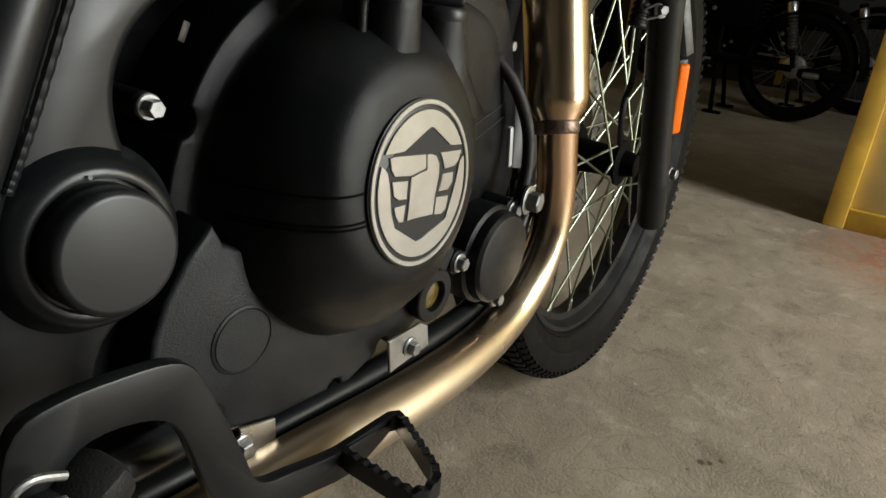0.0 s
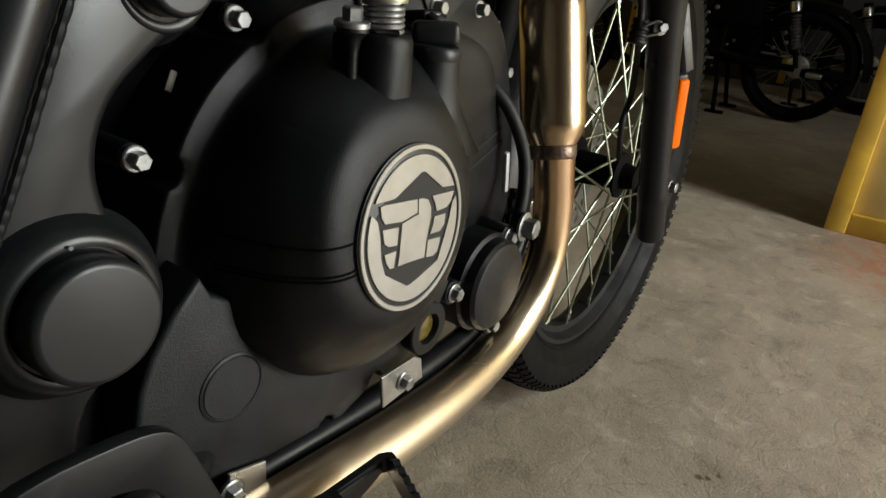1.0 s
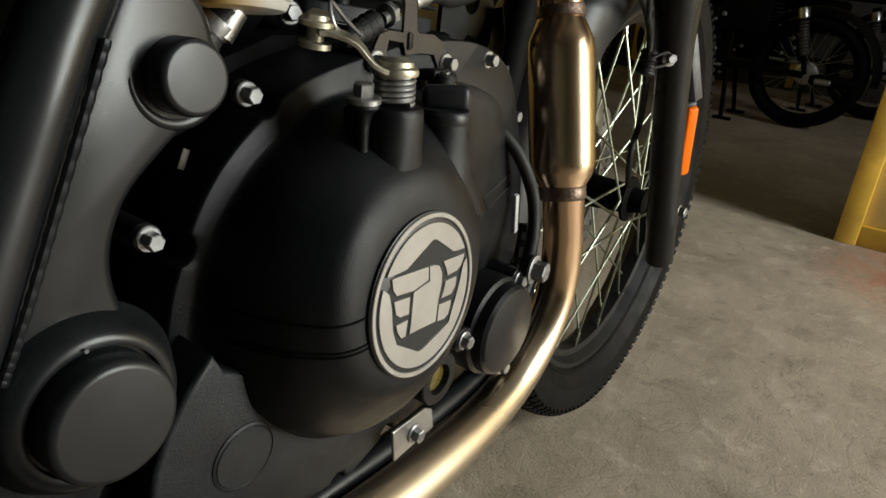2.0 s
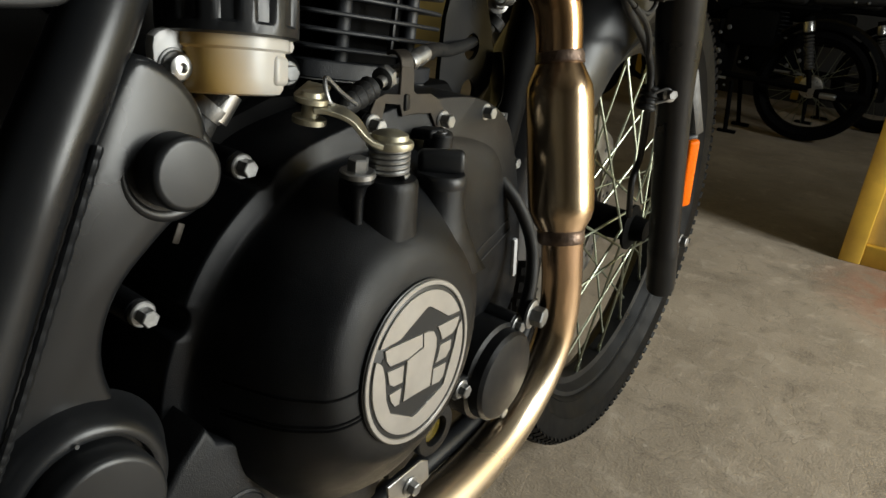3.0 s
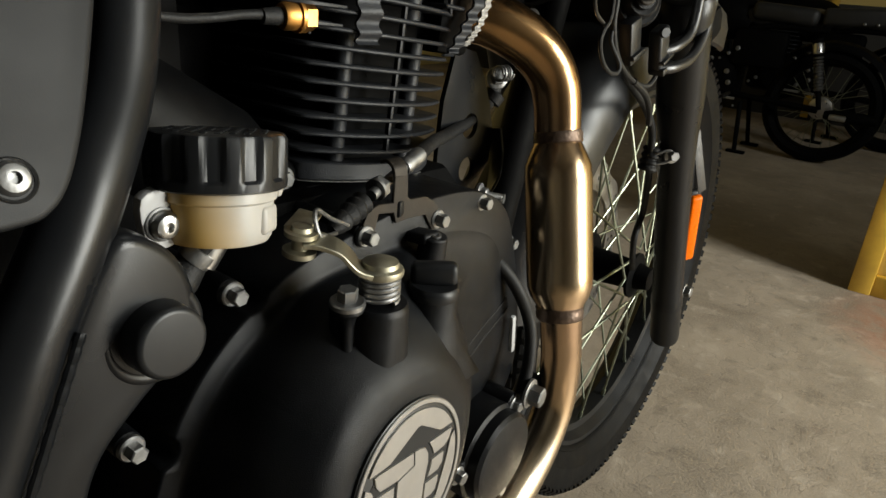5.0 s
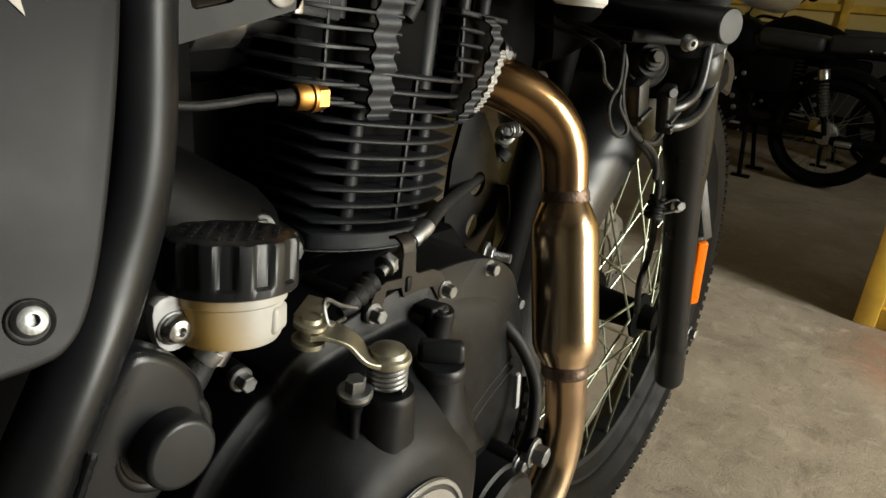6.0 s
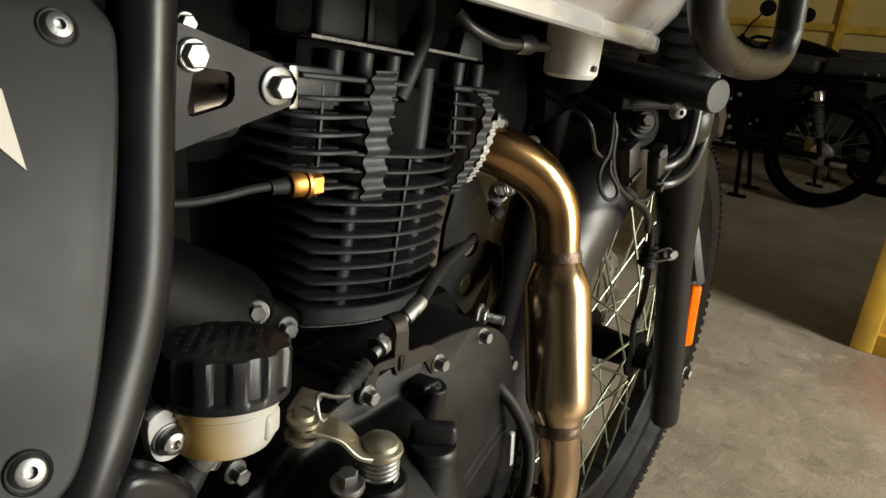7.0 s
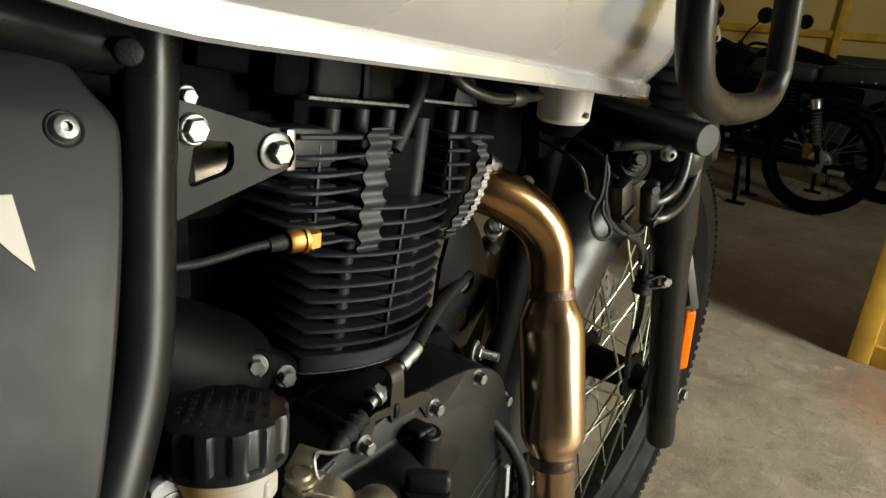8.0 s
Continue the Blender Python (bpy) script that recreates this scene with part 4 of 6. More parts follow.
part("bolt", hexbolt((-0.304, 0.2940, 0.7805), r=0.0042, head=0.005, washer=1.3), M_ZINC, steady)
part("spacer", block((-0.293, 0.343, 0.753), (0.012, 0.006, 0.022), 0.001), M_STEEL, steady)

# temperature sensor and its lead
_sd = Vector((0.12, 0.97, 0.02))
sensor = P("sensor", hexbolt((-0.2935, 0.3560, 0.7000), _sd, r=0.0088, head=0.009, washer=1.0), M_BRASS, "brass temperature sensor")
part("collar", lathe([(0.0066, -0.010), (0.0074, -0.008), (0.0074, -0.001), (0, -0.001)], (-0.2935, 0.3560, 0.7000), _sd, 24), M_BRASS, sensor)
part("lead", sweep([(-0.295, 0.346, 0.6998), (-0.296, 0.338, 0.7003), (-0.298, 0.325, 0.7000), (-0.300, 0.305, 0.6980), (-0.302, 0.285, 0.6980), (-0.31, 0.24, 0.703)], [0.0036, 0.0028, 0.0024, 0.0024, 0.0024, 0.0024], 12), M_RUBBER, sensor)
part("plug_end", lathe([(0.0040, -0.012), (0.0048, -0.002), (0.0042, 0), (0, 0)], (-0.2950, 0.3470, 0.6998), _sd, 16), M_RUBBER, sensor)

# starter motor behind the reservoir
P("starter_motor", merged(lathe([(0.030, 0), (0.034, 0.004), (0.034, 0.095), (0.030, 0.108), (0.02, 0.113), (0, 0.114)], (-0.325, 0.235, 0.672), (0.1, 0.84, -0.54), 36), block((-0.312, 0.340, 0.6165), (0.02, 0.055, 0.026), 0.008, (-36, 0, 0), 3), lathe([(0.0095, -0.03), (0.0090, -0.001), (0.008, 0), (0, 0)], (-0.2880, 0.3195, 0.6347), (0.85, -0.45, 0.25), 20)), M_STARTER)
P("starter_bolt", hexbolt((-0.2870, 0.3190, 0.6350), (0.85, -0.45, 0.25), r=0.0046, head=0.006), M_ZINC)
P("starter_bolt", hexbolt((-0.3020, 0.3510, 0.6090), (0.9, -0.25, 0.1), r=0.0050, head=0.008), M_ZINC)
P("case_tab", block((-0.252, 0.243, 0.552), (0.002, 0.004, 0.010), 0.0008, (-25, 0, 0)), M_BRACKET)

# brake fluid reservoir
RC = Vector((-0.2280, 0.2545, 0.0))
RLEAN = Matrix.Translation((-0.229, 0.2586, 0.6414)) @ Vector((0, 0, 1)).rotation_difference(Vector((-0.11, 0.11, 1))).to_matrix().to_4x4() @ Matrix.Translation((-RC.x, -RC.y, -0.640))


def leant(bm):
    """Tips a piece of the reservoir by the lean of its bracket."""
    bm.transform(RLEAN)
    return bm


res = P("brake_reservoir", leant(lathe([(0.0, 0.6160), (0.0172, 0.6160), (0.0197, 0.6167), (0.0210, 0.6188), (0.0215, 0.6235), (0.0219, 0.6330), (0.0232, 0.6340), (0.0234, 0.6390), (0.0228, 0.6490), (0, 0.6490)], RC, (0, 0, 1), 48)), M_RES, "translucent cream fluid reservoir, black ribbed cap")


def ribbed_cap():
    n, loops = 144, []
    for r, h, rib in ((0.0258, 0.6382, 0), (0.0274, 0.6390, 0), (0.0276, 0.6422, 0.0), (0.0268, 0.6434, 0.0009), (0.0268, 0.6582, 0.0009), (0.0262, 0.6597, 0.0008), (0.0246, 0.6603, 0.0006)):
        step = [r + rib * min(1.0, max(-1.0, 3.0 * math.sin(i * 2 * math.pi / 12))) for i in range(n)]
        loops.append([RC + Vector((q * math.cos(i * 2 * math.pi / n), q * math.sin(i * 2 * math.pi / n), h)) for i, q in enumerate(step)])
    return skin(bmesh.new(), loops)


part("lug", leant(block(RC + Vector((0.0095, 0.0200, 0.6362)), (0.008, 0.006, 0.006), 0.0025, (0, 0, 35))), M_RES, res)
part("sight_window", leant(block(RC + Vector((0.0172, 0.0105, 0.6262)), (0.0050, 0.0135, 0.0120), 0.0024, (0, 0, 31), 3)), M_RES, res)
rcap = part("cap", leant(ribbed_cap()), M_PLASTIC, res)
for i in range(8):
    _w = 0.039 * math.sqrt(max(0.05, 1 - ((i - 3.5) / 4.3) ** 2))
    for j in range(5):
        if (i * 5 + j * 3) % 9 == 0:
            continue
        _v = Vector(((i - 3.5) * 0.0052, (j - 2) * _w / 5, 0))
        _v.rotate(Matrix.Rotation(radians(48), 3, "Z"))
        part("raised_bar", leant(block((RC.x + _v.x, RC.y + _v.y, 0.6605), (0.0026, _w / 5 - 0.0012 - 0.0010 * ((i + j) % 3), 0.0008), 0.0003, (0, 0, 48), 1)), M_PLASTIC, rcap)
part("mounting_tab", prism([(0.2250, 0.6410), (0.2340, 0.6440), (0.2410, 0.6430), (0.2405, 0.6220), (0.2380, 0.6205), (0.2320, 0.6195), (0.2270, 0.6220), (0.2245, 0.6290)], -0.2330, -0.2270, 0.0012, 2, 3), M_TAB, res, "milky plastic mounting tab")
part("washer", lathe([(0.0068, 0), (0.0068, 0.0012), (0.0060, 0.0016), (0, 0.0016)], (-0.2275, 0.232, 0.630), (1, 0, 0), 28), M_CLIP, res)
part("screw", socketbolt((-0.2262, 0.232, 0.630), r=0.0056, head=0.005), M_STEEL, res)
part("outlet", sweep([(-0.228, 0.2540, 0.6185), (-0.2305, 0.2480, 0.6115), (-0.2320, 0.2410, 0.6030), (-0.2310, 0.230, 0.592), (-0.234, 0.220, 0.580)], [0.0055, 0.006, 0.0078, 0.0078, 0.0078], 14), M_RUBBER, res)
part("ferrule", sweep([(-0.2295, 0.2560, 0.6185), (-0.2310, 0.2490, 0.6080)], 0.0072, 18, 1), M_STEEL, res, "bright steel ferrule")
part("hose_clip", lathe([(0.0072, -0.003), (0.0076, 0), (0.0072, 0.003)], (-0.2304, 0.2482, 0.6118), (0.25, 0.6, 0.7), 18), M_ZINC, res)

# frame: bent main tube, cast pivot plate with caps
tubes = P("frame_tube", sweep([(-0.262, 0.254, 0.92), (-0.260, 0.2525, 0.82), (-0.2545, 0.2445, 0.75), (-0.238, 0.229, 0.69), (-0.220, 0.203, 0.650), (-0.210, 0.174, 0.607), (-0.208, 0.157, 0.573), (-0.205, 0.137, 0.532), (-0.203, 0.116, 0.48), (-0.205, 0.095, 0.40)], [0.0118, 0.0118, 0.0118, 0.0119, 0.0125, 0.0125, 0.0125, 0.0125, 0.0125, 0.0125], 24), M_FRAME, "satin black steel frame tube")
part("seat_rail", sweep([(-0.260, 0.253, 0.806), (-0.264, 0.232, 0.808), (-0.268, 0.19, 0.818), (-0.262, 0.10, 0.835), (-0.262, -0.2, 0.88)], 0.0115, 20), M_FRAME, tubes)
part("rail_bolt", lathe([(0.0050, -0.004), (0.0050, 0.003), (0.0045, 0.004), (0.003, 0.0045), (0, 0.0045)], (-0.2500, 0.2400, 0.8050), (1, -0.35, 0.05), 24), M_RUBBER, tubes)
_cp = [(0.221, 0.630), (0.231, 0.612), (0.228, 0.588), (0.209, 0.573), (0.191, 0.556), (0.183, 0.534), (0.187, 0.509), (0.198, 0.484), (0.192, 0.458), (0.168, 0.440), (0.150, 0.40), (0.10, 0.40), (0.118, 0.46), (0.140, 0.515), (0.163, 0.56), (0.184, 0.605), (0.203, 0.636)]
plate = P("pivot_plate", prism(_cp, -0.222, -0.206, 0.004, 3, 5), M_FRAME, "black cast swingarm pivot plate")
part("pivot_boss", lathe([(0.0375, -0.0165), (0.0352, -0.0130), (0.0334, -0.0085), (0.0314, -0.0045), (0.0292, -0.0020), (0.0268, -0.0012), (0.0252, -0.0016), (0.0248, -0.006), (0, -0.006)], (-0.1925, 0.166, 0.486), (1, 0, 0.05), 64), M_FRAME, plate, sharp=50)
part("pivot_cap", lathe([(0.0236, -0.006), (0.0234, 0.0065), (0.0229, 0.0083), (0.0220, 0.0095), (0.0208, 0.0100), (0.0202, 0.01008), (0, 0.0103)], (-0.1925, 0.166, 0.486), (1, 0, 0.06), 64), M_PLASTIC, plate, "round black plastic pivot cap", sharp=50)
part("vent_dot", lathe([(0.0008, 0), (0.0008, 0.0004), (0, 0.0004)], (-0.1938, 0.1640, 0.5125), (1, 0, 0.2), 10), M_INK, plate)
part("pivot_boss", lathe([(0.0255, -0.0165), (0.0222, -0.0120), (0.0206, -0.0060), (0.0198, -0.0024), (0.0186, -0.0010), (0.0168, -0.0008), (0.0154, -0.0016), (0.0148, -0.005), (0, -0.005)], (-0.205, 0.2145, 0.598), (1, 0, 0.05), 56), M_FRAME, plate, sharp=50)
part("pivot_cap", lathe([(0.0138, -0.005), (0.0136, 0.0080), (0.0133, 0.0094), (0.0126, 0.0104), (0.0116, 0.0108), (0.0112, 0.01085), (0, 0.0109)], (-0.205, 0.2145, 0.598), (1, 0, 0.06), 48), M_PLASTIC, plate, "round black plastic pivot cap", sharp=50)
_w = catmull([(-0.1985, 0.186, 0.612), (-0.1955, 0.167, 0.573), (-0.1935, 0.148, 0.533), (-0.1925, 0.137, 0.512)], 60)
part("weld_bead", sweep([p + Vector((-0.0012, 0.001, 0)) for p in _w], [0.0015 + 0.0003 * abs(math.sin(i * 0.35)) for i in range(len(_w))], 8, 1), M_FRAME, plate)

# side panel


def panel_x(z):
    return -0.196 - 0.47 * (z - 0.665)


def panel_shape(outline, off0, off1, bevel=0.0025, smooth=0):
    bm = prism(outline, off0, off1, bevel, 3, smooth)
    for v in bm.verts:
        v.co.x += panel_x(v.co.z)
    return bm


side = P("side_panel", panel_shape([(0.05, 0.806), (0.150, 0.8055), (0.2054, 0.8045), (0.2195, 0.8030), (0.2255, 0.7985), (0.2297, 0.7910), (0.2345, 0.7840), (0.2356, 0.7780), (0.2332, 0.7680), (0.2285, 0.7523), (0.2205, 0.7300), (0.2110, 0.7065), (0.2005, 0.6830), (0.1932, 0.6690), (0.1872, 0.6602), (0.1812, 0.6552), (0.1735, 0.6532), (0.150, 0.6530), (0.05, 0.6530)], -0.004, 0.0, 0.0025, 3), M_PANEL, "dark grey satin side panel")
part("screw", socketbolt((panel_x(0.665) - 0.001, 0.174, 0.665), (1, 0, 0.4), 0.0049, 0.0038), M_ZINC, side)
part("screw", socketbolt((panel_x(0.78) - 0.001, 0.217, 0.780), (1, 0, 0.4), 0.0049, 0.0038), M_ZINC, side)
for _y, _z in ((0.174, 0.665), (0.217, 0.780)):
    part("screw_ring", lathe([(0.0064, -0.002), (0.0064, 0.0004), (0.0060, 0.0008), (0.0053, 0.0004), (0.005, -0.002)], (panel_x(_z), _y, _z), (1, 0, 0.42), 28, True), M_RUBBER, side)
part("decal", panel_shape([(0.150, 0.7665), (0.1962, 0.7630), (0.1962, 0.7408), (0.1915, 0.7470), (0.1865, 0.7550), (0.150, 0.7575)], -0.001, 0.0006, 0.0), M_CREAM, side, "cream angular decal")

# brake pedal with serrated pad, foot peg tube and spring clip
pedal = P("brake_pedal", prism([(0.106, 0.385), (0.109, 0.43), (0.116, 0.450), (0.130, 0.4545), (0.150, 0.4535), (0.168, 0.4505), (0.178, 0.4430), (0.186, 0.424), (0.197, 0.393), (0.203, 0.374), (0.211, 0.3665), (0.225, 0.3625), (0.258, 0.3535), (0.300, 0.3500),
                               (0.303, 0.3440), (0.267, 0.3335), (0.230, 0.3425), (0.204, 0.3440), (0.190, 0.356), (0.181, 0.377), (0.175, 0.400), (0.169, 0.420), (0.160, 0.4300), (0.142, 0.4350), (0.130, 0.4310), (0.122, 0.415), (0.120, 0.385)], -0.1685, -0.1615, 0.0011, 2, 3), M_FRAME, "black steel brake pedal")


def serrated_pad():
    """A three sided ring of plate with small teeth along its two free sides."""
    corners = [(-0.1655, 0.262, 0), (-0.1635, 0.299, 0), (-0.1605, 0.3035, 0), (-0.154, 0.3005, 0), (-0.1185, 0.2815, 0), (-0.1130, 0.276, 0), (-0.1120, 0.2665, 0), (-0.1160, 0.2600, 0), (-0.123, 0.2595, 0), (-0.158, 0.2600, 0)]
    a = []
    for p, q in zip(corners, corners[1:] + corners[:1]):
        p, q = Vector(p), Vector(q)
        m = max(2, int((q - p).length / 0.0011))
        a += [p.lerp(q, i / m) for i in range(m)]
    loops = []
    n = len(a)
    for i, p in enumerate(a):
        d = (a[(i + 1) % n] - a[i - 1]).normalized()
        w = d.cross(Vector((0, 0, 1))) * 0.0021
        free = 1.0 if p.x > -0.156 else 0.0
        top = 0.3535 + 0.0016 * free * (0.5 + 0.5 * math.sin(i * 2 * math.pi / 6))
        loops.append([p + w + Vector((0, 0, 0.3425)), p + w + Vector((0, 0, top)), p - w + Vector((0, 0, top)), p - w + Vector((0, 0, 0.3425))])
    return skin(bmesh.new(), loops, False, True)


part("serrated_pad", serrated_pad(), M_FRAME, pedal)
P("swingarm_guard", prism([(0.09, 0.44), (0.20, 0.46), (0.262, 0.40), (0.25, 0.345), (0.09, 0.345)], -0.30, -0.236, 0.004), M_DARK, "black plastic guard behind the pedal")
P("peg_tube", sweep([(-0.205, 0.10, 0.40), (-0.200, 0.165, 0.385), (-0.215, 0.215, 0.372), (-0.25, 0.235, 0.366)], 0.0095, 18), M_FRAME)
P("spring_clip", sweep([(-0.150, 0.1235, 0.4372), (-0.150, 0.1155, 0.4412), (-0.150, 0.1100, 0.4405), (-0.150, 0.1080, 0.4366), (-0.150, 0.1100, 0.4328), (-0.150, 0.1165, 0.4304), (-0.151, 0.1225, 0.4276)], 0.0015, 10), M_ZINC, "bent zinc wire clip")
P("peg_knuckle", merged(block((-0.158, 0.134, 0.420), (0.022, 0.020, 0.020), 0.006, (20, 10, 15)), block((-0.160, 0.120, 0.415), (0.018, 0.03, 0.022), 0.006, (-10, 0, 10))), M_RUBBER)
P("lower_bracket", prism([(0.232, 0.358), (0.256, 0.351), (0.256, 0.337), (0.232, 0.334)], -0.212, -0.2095, 0.0005, 1), M_STEEL, "bare steel bracket plate")
P("lower_bracket", prism([(0.342, 0.366), (0.376, 0.366), (0.384, 0.361), (0.387, 0.344), (0.365, 0.3425), (0.345, 0.341)], -0.203, -0.2005, 0.0005, 1), M_STEEL, "bare steel bracket plate")
P("bracket_bolt", hexbolt((-0.2005, 0.364, 0.353), r=0.0048, head=0.007), M_ZINC)
P("bracket_bolt", hexbolt((-0.2095, 0.232, 0.346), r=0.0055, head=0.007), M_ZINC)
P("cradle_tube", sweep([(-0.235, 0.58, 0.40), (-0.235, 0.52, 0.325), (-0.230, 0.42, 0.318), (-0.228, 0.30, 0.325), (-0.228, 0.18, 0.335)], 0.010, 16), M_FRAME)

# front wheel
AX = Vector((CX + 0.003, 0.995, 0.346))
hub = P("front_wheel", lathe([(0.0, -0.062), (0.02, -0.062), (0.03, -0.05), (0.045, -0.042), (0.045, -0.036), (0.026, -0.030), (0.022, 0.030), (0.034, 0.036), (0.034, 0.040), (0.020, 0.043), (0.016, 0.062), (0, 0.062)], AX, (1, 0, 0), 32), M_DARK, "black spoked front wheel with knobbly tyre")
tyre_profile = [(0.268, -0.026), (0.271, -0.031), (0.2745, -0.0335), (0.2760, -0.0325), (0.2790, -0.0345), (0.2950, -0.0432), (0.2962, -0.0446), (0.2985, -0.0446), (0.2997, -0.0448), (0.318, -0.0475), (0.3315, -0.0455), (0.3390, -0.030), (0.3405, 0), (0.3390, 0.030), (0.3315, 0.0455), (0.318, 0.0475), (0.2997, 0.0448), (0.2985, 0.0446), (0.2962, 0.0446), (0.2950, 0.0432), (0.2790, 0.0345), (0.2760, 0.0325), (0.2745, 0.0335), (0.271, 0.031), (0.268, 0.026), (0.262, 0)]
tyre = lathe(tyre_profile, AX, (1, 0, 0), 96, True)


def knob(a, x, r, sx, sy, h, tilt):
    bm = bmesh.new()
    bmesh.ops.create_cube(bm, size=1.0, matrix=Matrix.Diagonal((sx, sy, h, 1)))
    m = Matrix.Translation(AX) @ Matrix.Rotation(a, 4, "X") @ Matrix.Translation((x, 0, r)) @ Matrix.Rotation(tilt, 4, "Y")
    bmesh.ops.transform(bm, matrix=m, verts=bm.verts[:])
    return bm


_kn = []
for i in range(116):
    a = 2 * math.pi * i / 116
    _kn += [knob(a, 0.007 * (1 if i % 2 else -1), 0.3405, 0.022, 0.0125, 0.006, 0), knob(a + 0.02, 0.030, 0.3382, 0.014, 0.0125, 0.006, 0.25), knob(a + 0.02, -0.030, 0.3382, 0.014, 0.0125, 0.006, -0.25),
            knob(a, 0.0440, 0.3300, 0.011, 0.0085 if i % 2 else 0.0115, 0.0055, 0.75), knob(a, -0.0440, 0.3300, 0.011, 0.0085 if i % 2 else 0.0115, 0.0055, -0.75)]
part("tyre", merged(tyre, *_kn), M_TYRE, hub)
rim = part("rim", lathe([(0.272, -0.027), (0.272, -0.023), (0.264, -0.0225), (0.260, -0.012), (0.250, -0.009), (0.250, 0.009), (0.260, 0.012), (0.264, 0.0225), (0.272, 0.023), (0.272, 0.027), (0.262, 0.0265), (0.254, 0.014), (0.2455, 0.011),
                         (0.2455, -0.011), (0.254, -0.014), (0.262, -0.0265)], AX, (1, 0, 0), 96, True), M_FRAME, hub, "black rim")
for i in range(36):
    a = 2 * math.pi * i / 36
    s = 1 if i % 2 else -1
    lean = (0.62 if (i // 2) % 2 else -0.62)
    p0 = AX + Vector((s * 0.039, 0.041 * math.sin(a + lean * 1.4), 0.041 * math.cos(a + lean * 1.4)))
    p1 = AX + Vector((s * 0.006, 0.248 * math.sin(a), 0.248 * math.cos(a)))
    d = (p1 - p0).normalized()
    part("spoke", merged(sweep([p0, p1], 0.0019, 8, 1), sweep([p1 - d * 0.014, p1 + d * 0.004], 0.0032, 8, 1)), M_SPOKE, hub)


def brake_disc():
    n = 96
    loops = []
    x0, x1 = AX.x - 0.062, AX.x - 0.0575
    for r0, x in ((0.108, x0), (0.108, x1), (0.150, x1), (0.150, x0)):
        loops.append([Vector((x, AX.y + (r0 + (0.004 * math.sin(i * 2 * math.pi / 96 * 12) if r0 > 0.12 else 0)) * math.cos(i * 2 * math.pi / n), AX.z + (r0 + (0.004 * math.sin(i * 2 * math.pi / 96 * 12) if r0 > 0.12 else 0)) * math.sin(i * 2 * math.pi / n))) for i in range(n)])
    return skin(bmesh.new(), loops, False, True)


disc = part("brake_disc", brake_disc(), M_DISC, hub, "steel wave brake disc")
for i in range(36):
    a = 2 * math.pi * i / 36
    r = 0.118 + 0.009 * (i % 3)
    part("hole", lathe([(0.0035, 0), (0.0035, 0.0006), (0, 0.0006)], (AX.x - 0.0577, AX.y + r * math.cos(a), AX.z + r * math.sin(a)), (1, 0, 0), 10), M_INK, disc)
# the wheel leans a little with the machine on its side stand
hub.matrix_basis = Matrix.Translation(AX) @ Matrix.Rotation(radians(-1.2), 4, "Y") @ Matrix.Translation(-AX)
part("axle_nut", hexbolt((-0.222, 0.994, 0.346), r=0.008, head=0.010, washer=1.2), M_ZINC, hub)

# fork legs
FD = Vector((0.009, -0.460, 1.0)).normalized()
FB = Vector((-0.2313, 0.983, 0.272))
for s in (1, -1):
    b = FB if s > 0 else Vector((2 * CX - FB.x, FB.y, FB.z))
    leg = P("fork_leg", lathe([(0, 0), (0.0150, 0.0), (0.0190, 0.004), (0.0200, 0.012), (0.0200, 0.070), (0.0207, 0.074), (0.0207, 0.088), (0.0197, 0.094), (0.0198, 0.300), (0.0212, 0.345), (0.0240, 0.385), (0.0248, 0.395), (0.0250, 0.480), (0.0262, 0.486), (0.0262, 0.500), (0.0225, 0.506), (0.0190, 0.510), (0.0190, 0.80), (0, 0.80)], b, FD, 40), M_FRAME, "black fork leg with rubber gaiter")
    part("gaiter", lathe(sum([[(0.0235, 0.504 + i * 0.014), (0.0285, 0.511 + i * 0.014)] for i in range(12)], []) + [(0.0235, 0.504 + 12 * 0.014)], b, FD, 28), M_RUBBER, leg)
    if s > 0:
        for nm, dx, mtl, k in (("reflector_base", -0.006, M_PLASTIC, 1.12), ("reflector", 0.0, M_ORANGE, 1.0)):
            _r = block((0, 0, 0), (0.010, 0.0170 * k, 0.093 * k), 0.0045, seg=5)
            bmesh.ops.bevel(_r, geom=[e for e in _r.edges if abs(e.verts[0].co.z) > 0.04 and abs(e.verts[0].co.y) > 0.008 and abs(e.verts[0].co.x - e.verts[1].co.x) > 0.002], offset=0.008, segments=4, affect="EDGES")
            bmesh.ops.transform(_r, matrix=Matrix.Translation((-0.2150, 0.9260, 0.461)) @ pose(0, 0, 0, 13, 0, 0) @ pose(0, 0, 0, 0, 0, -36) @ Matrix.Translation((dx, 0, 0)), verts=_r.verts[:])
            part(nm, _r, mtl, leg, "orange side reflector" if nm == "reflector" else "")
        part("warning_label", block((-0.2085, 0.8720, 0.5560), (0.001, 0.012, 0.078), 0.0003, (24, 0, -25)), M_LABEL, leg)

# front mudguard
def mudguard():
    sec = [(0.0, 0.403), (0.35, 0.401), (0.65, 0.394), (0.85, 0.382), (0.97, 0.362), (1.0, 0.335)]
    full = [(-u, r) for u, r in sec[:0:-1]] + sec
    loops = []
    for a in np.linspace(radians(-80), radians(16), 36):
        w = 0.066 * (1.0 - 0.10 * max(0.0, (-math.degrees(a) - 30) / 50))
        ring = [AX + Vector((w * u, math.sin(a) * r, math.cos(a) * r)) for u, r in full]
        ring += [AX + Vector((w * 0.95 * u, math.sin(a) * (r - 0.004), math.cos(a) * (r - 0.004))) for u, r in full[::-1]]
        loops.append(ring)
    return skin(bmesh.new(), loops)


P("mudguard", mudguard(), M_GUARD, "black plastic front mudguard")

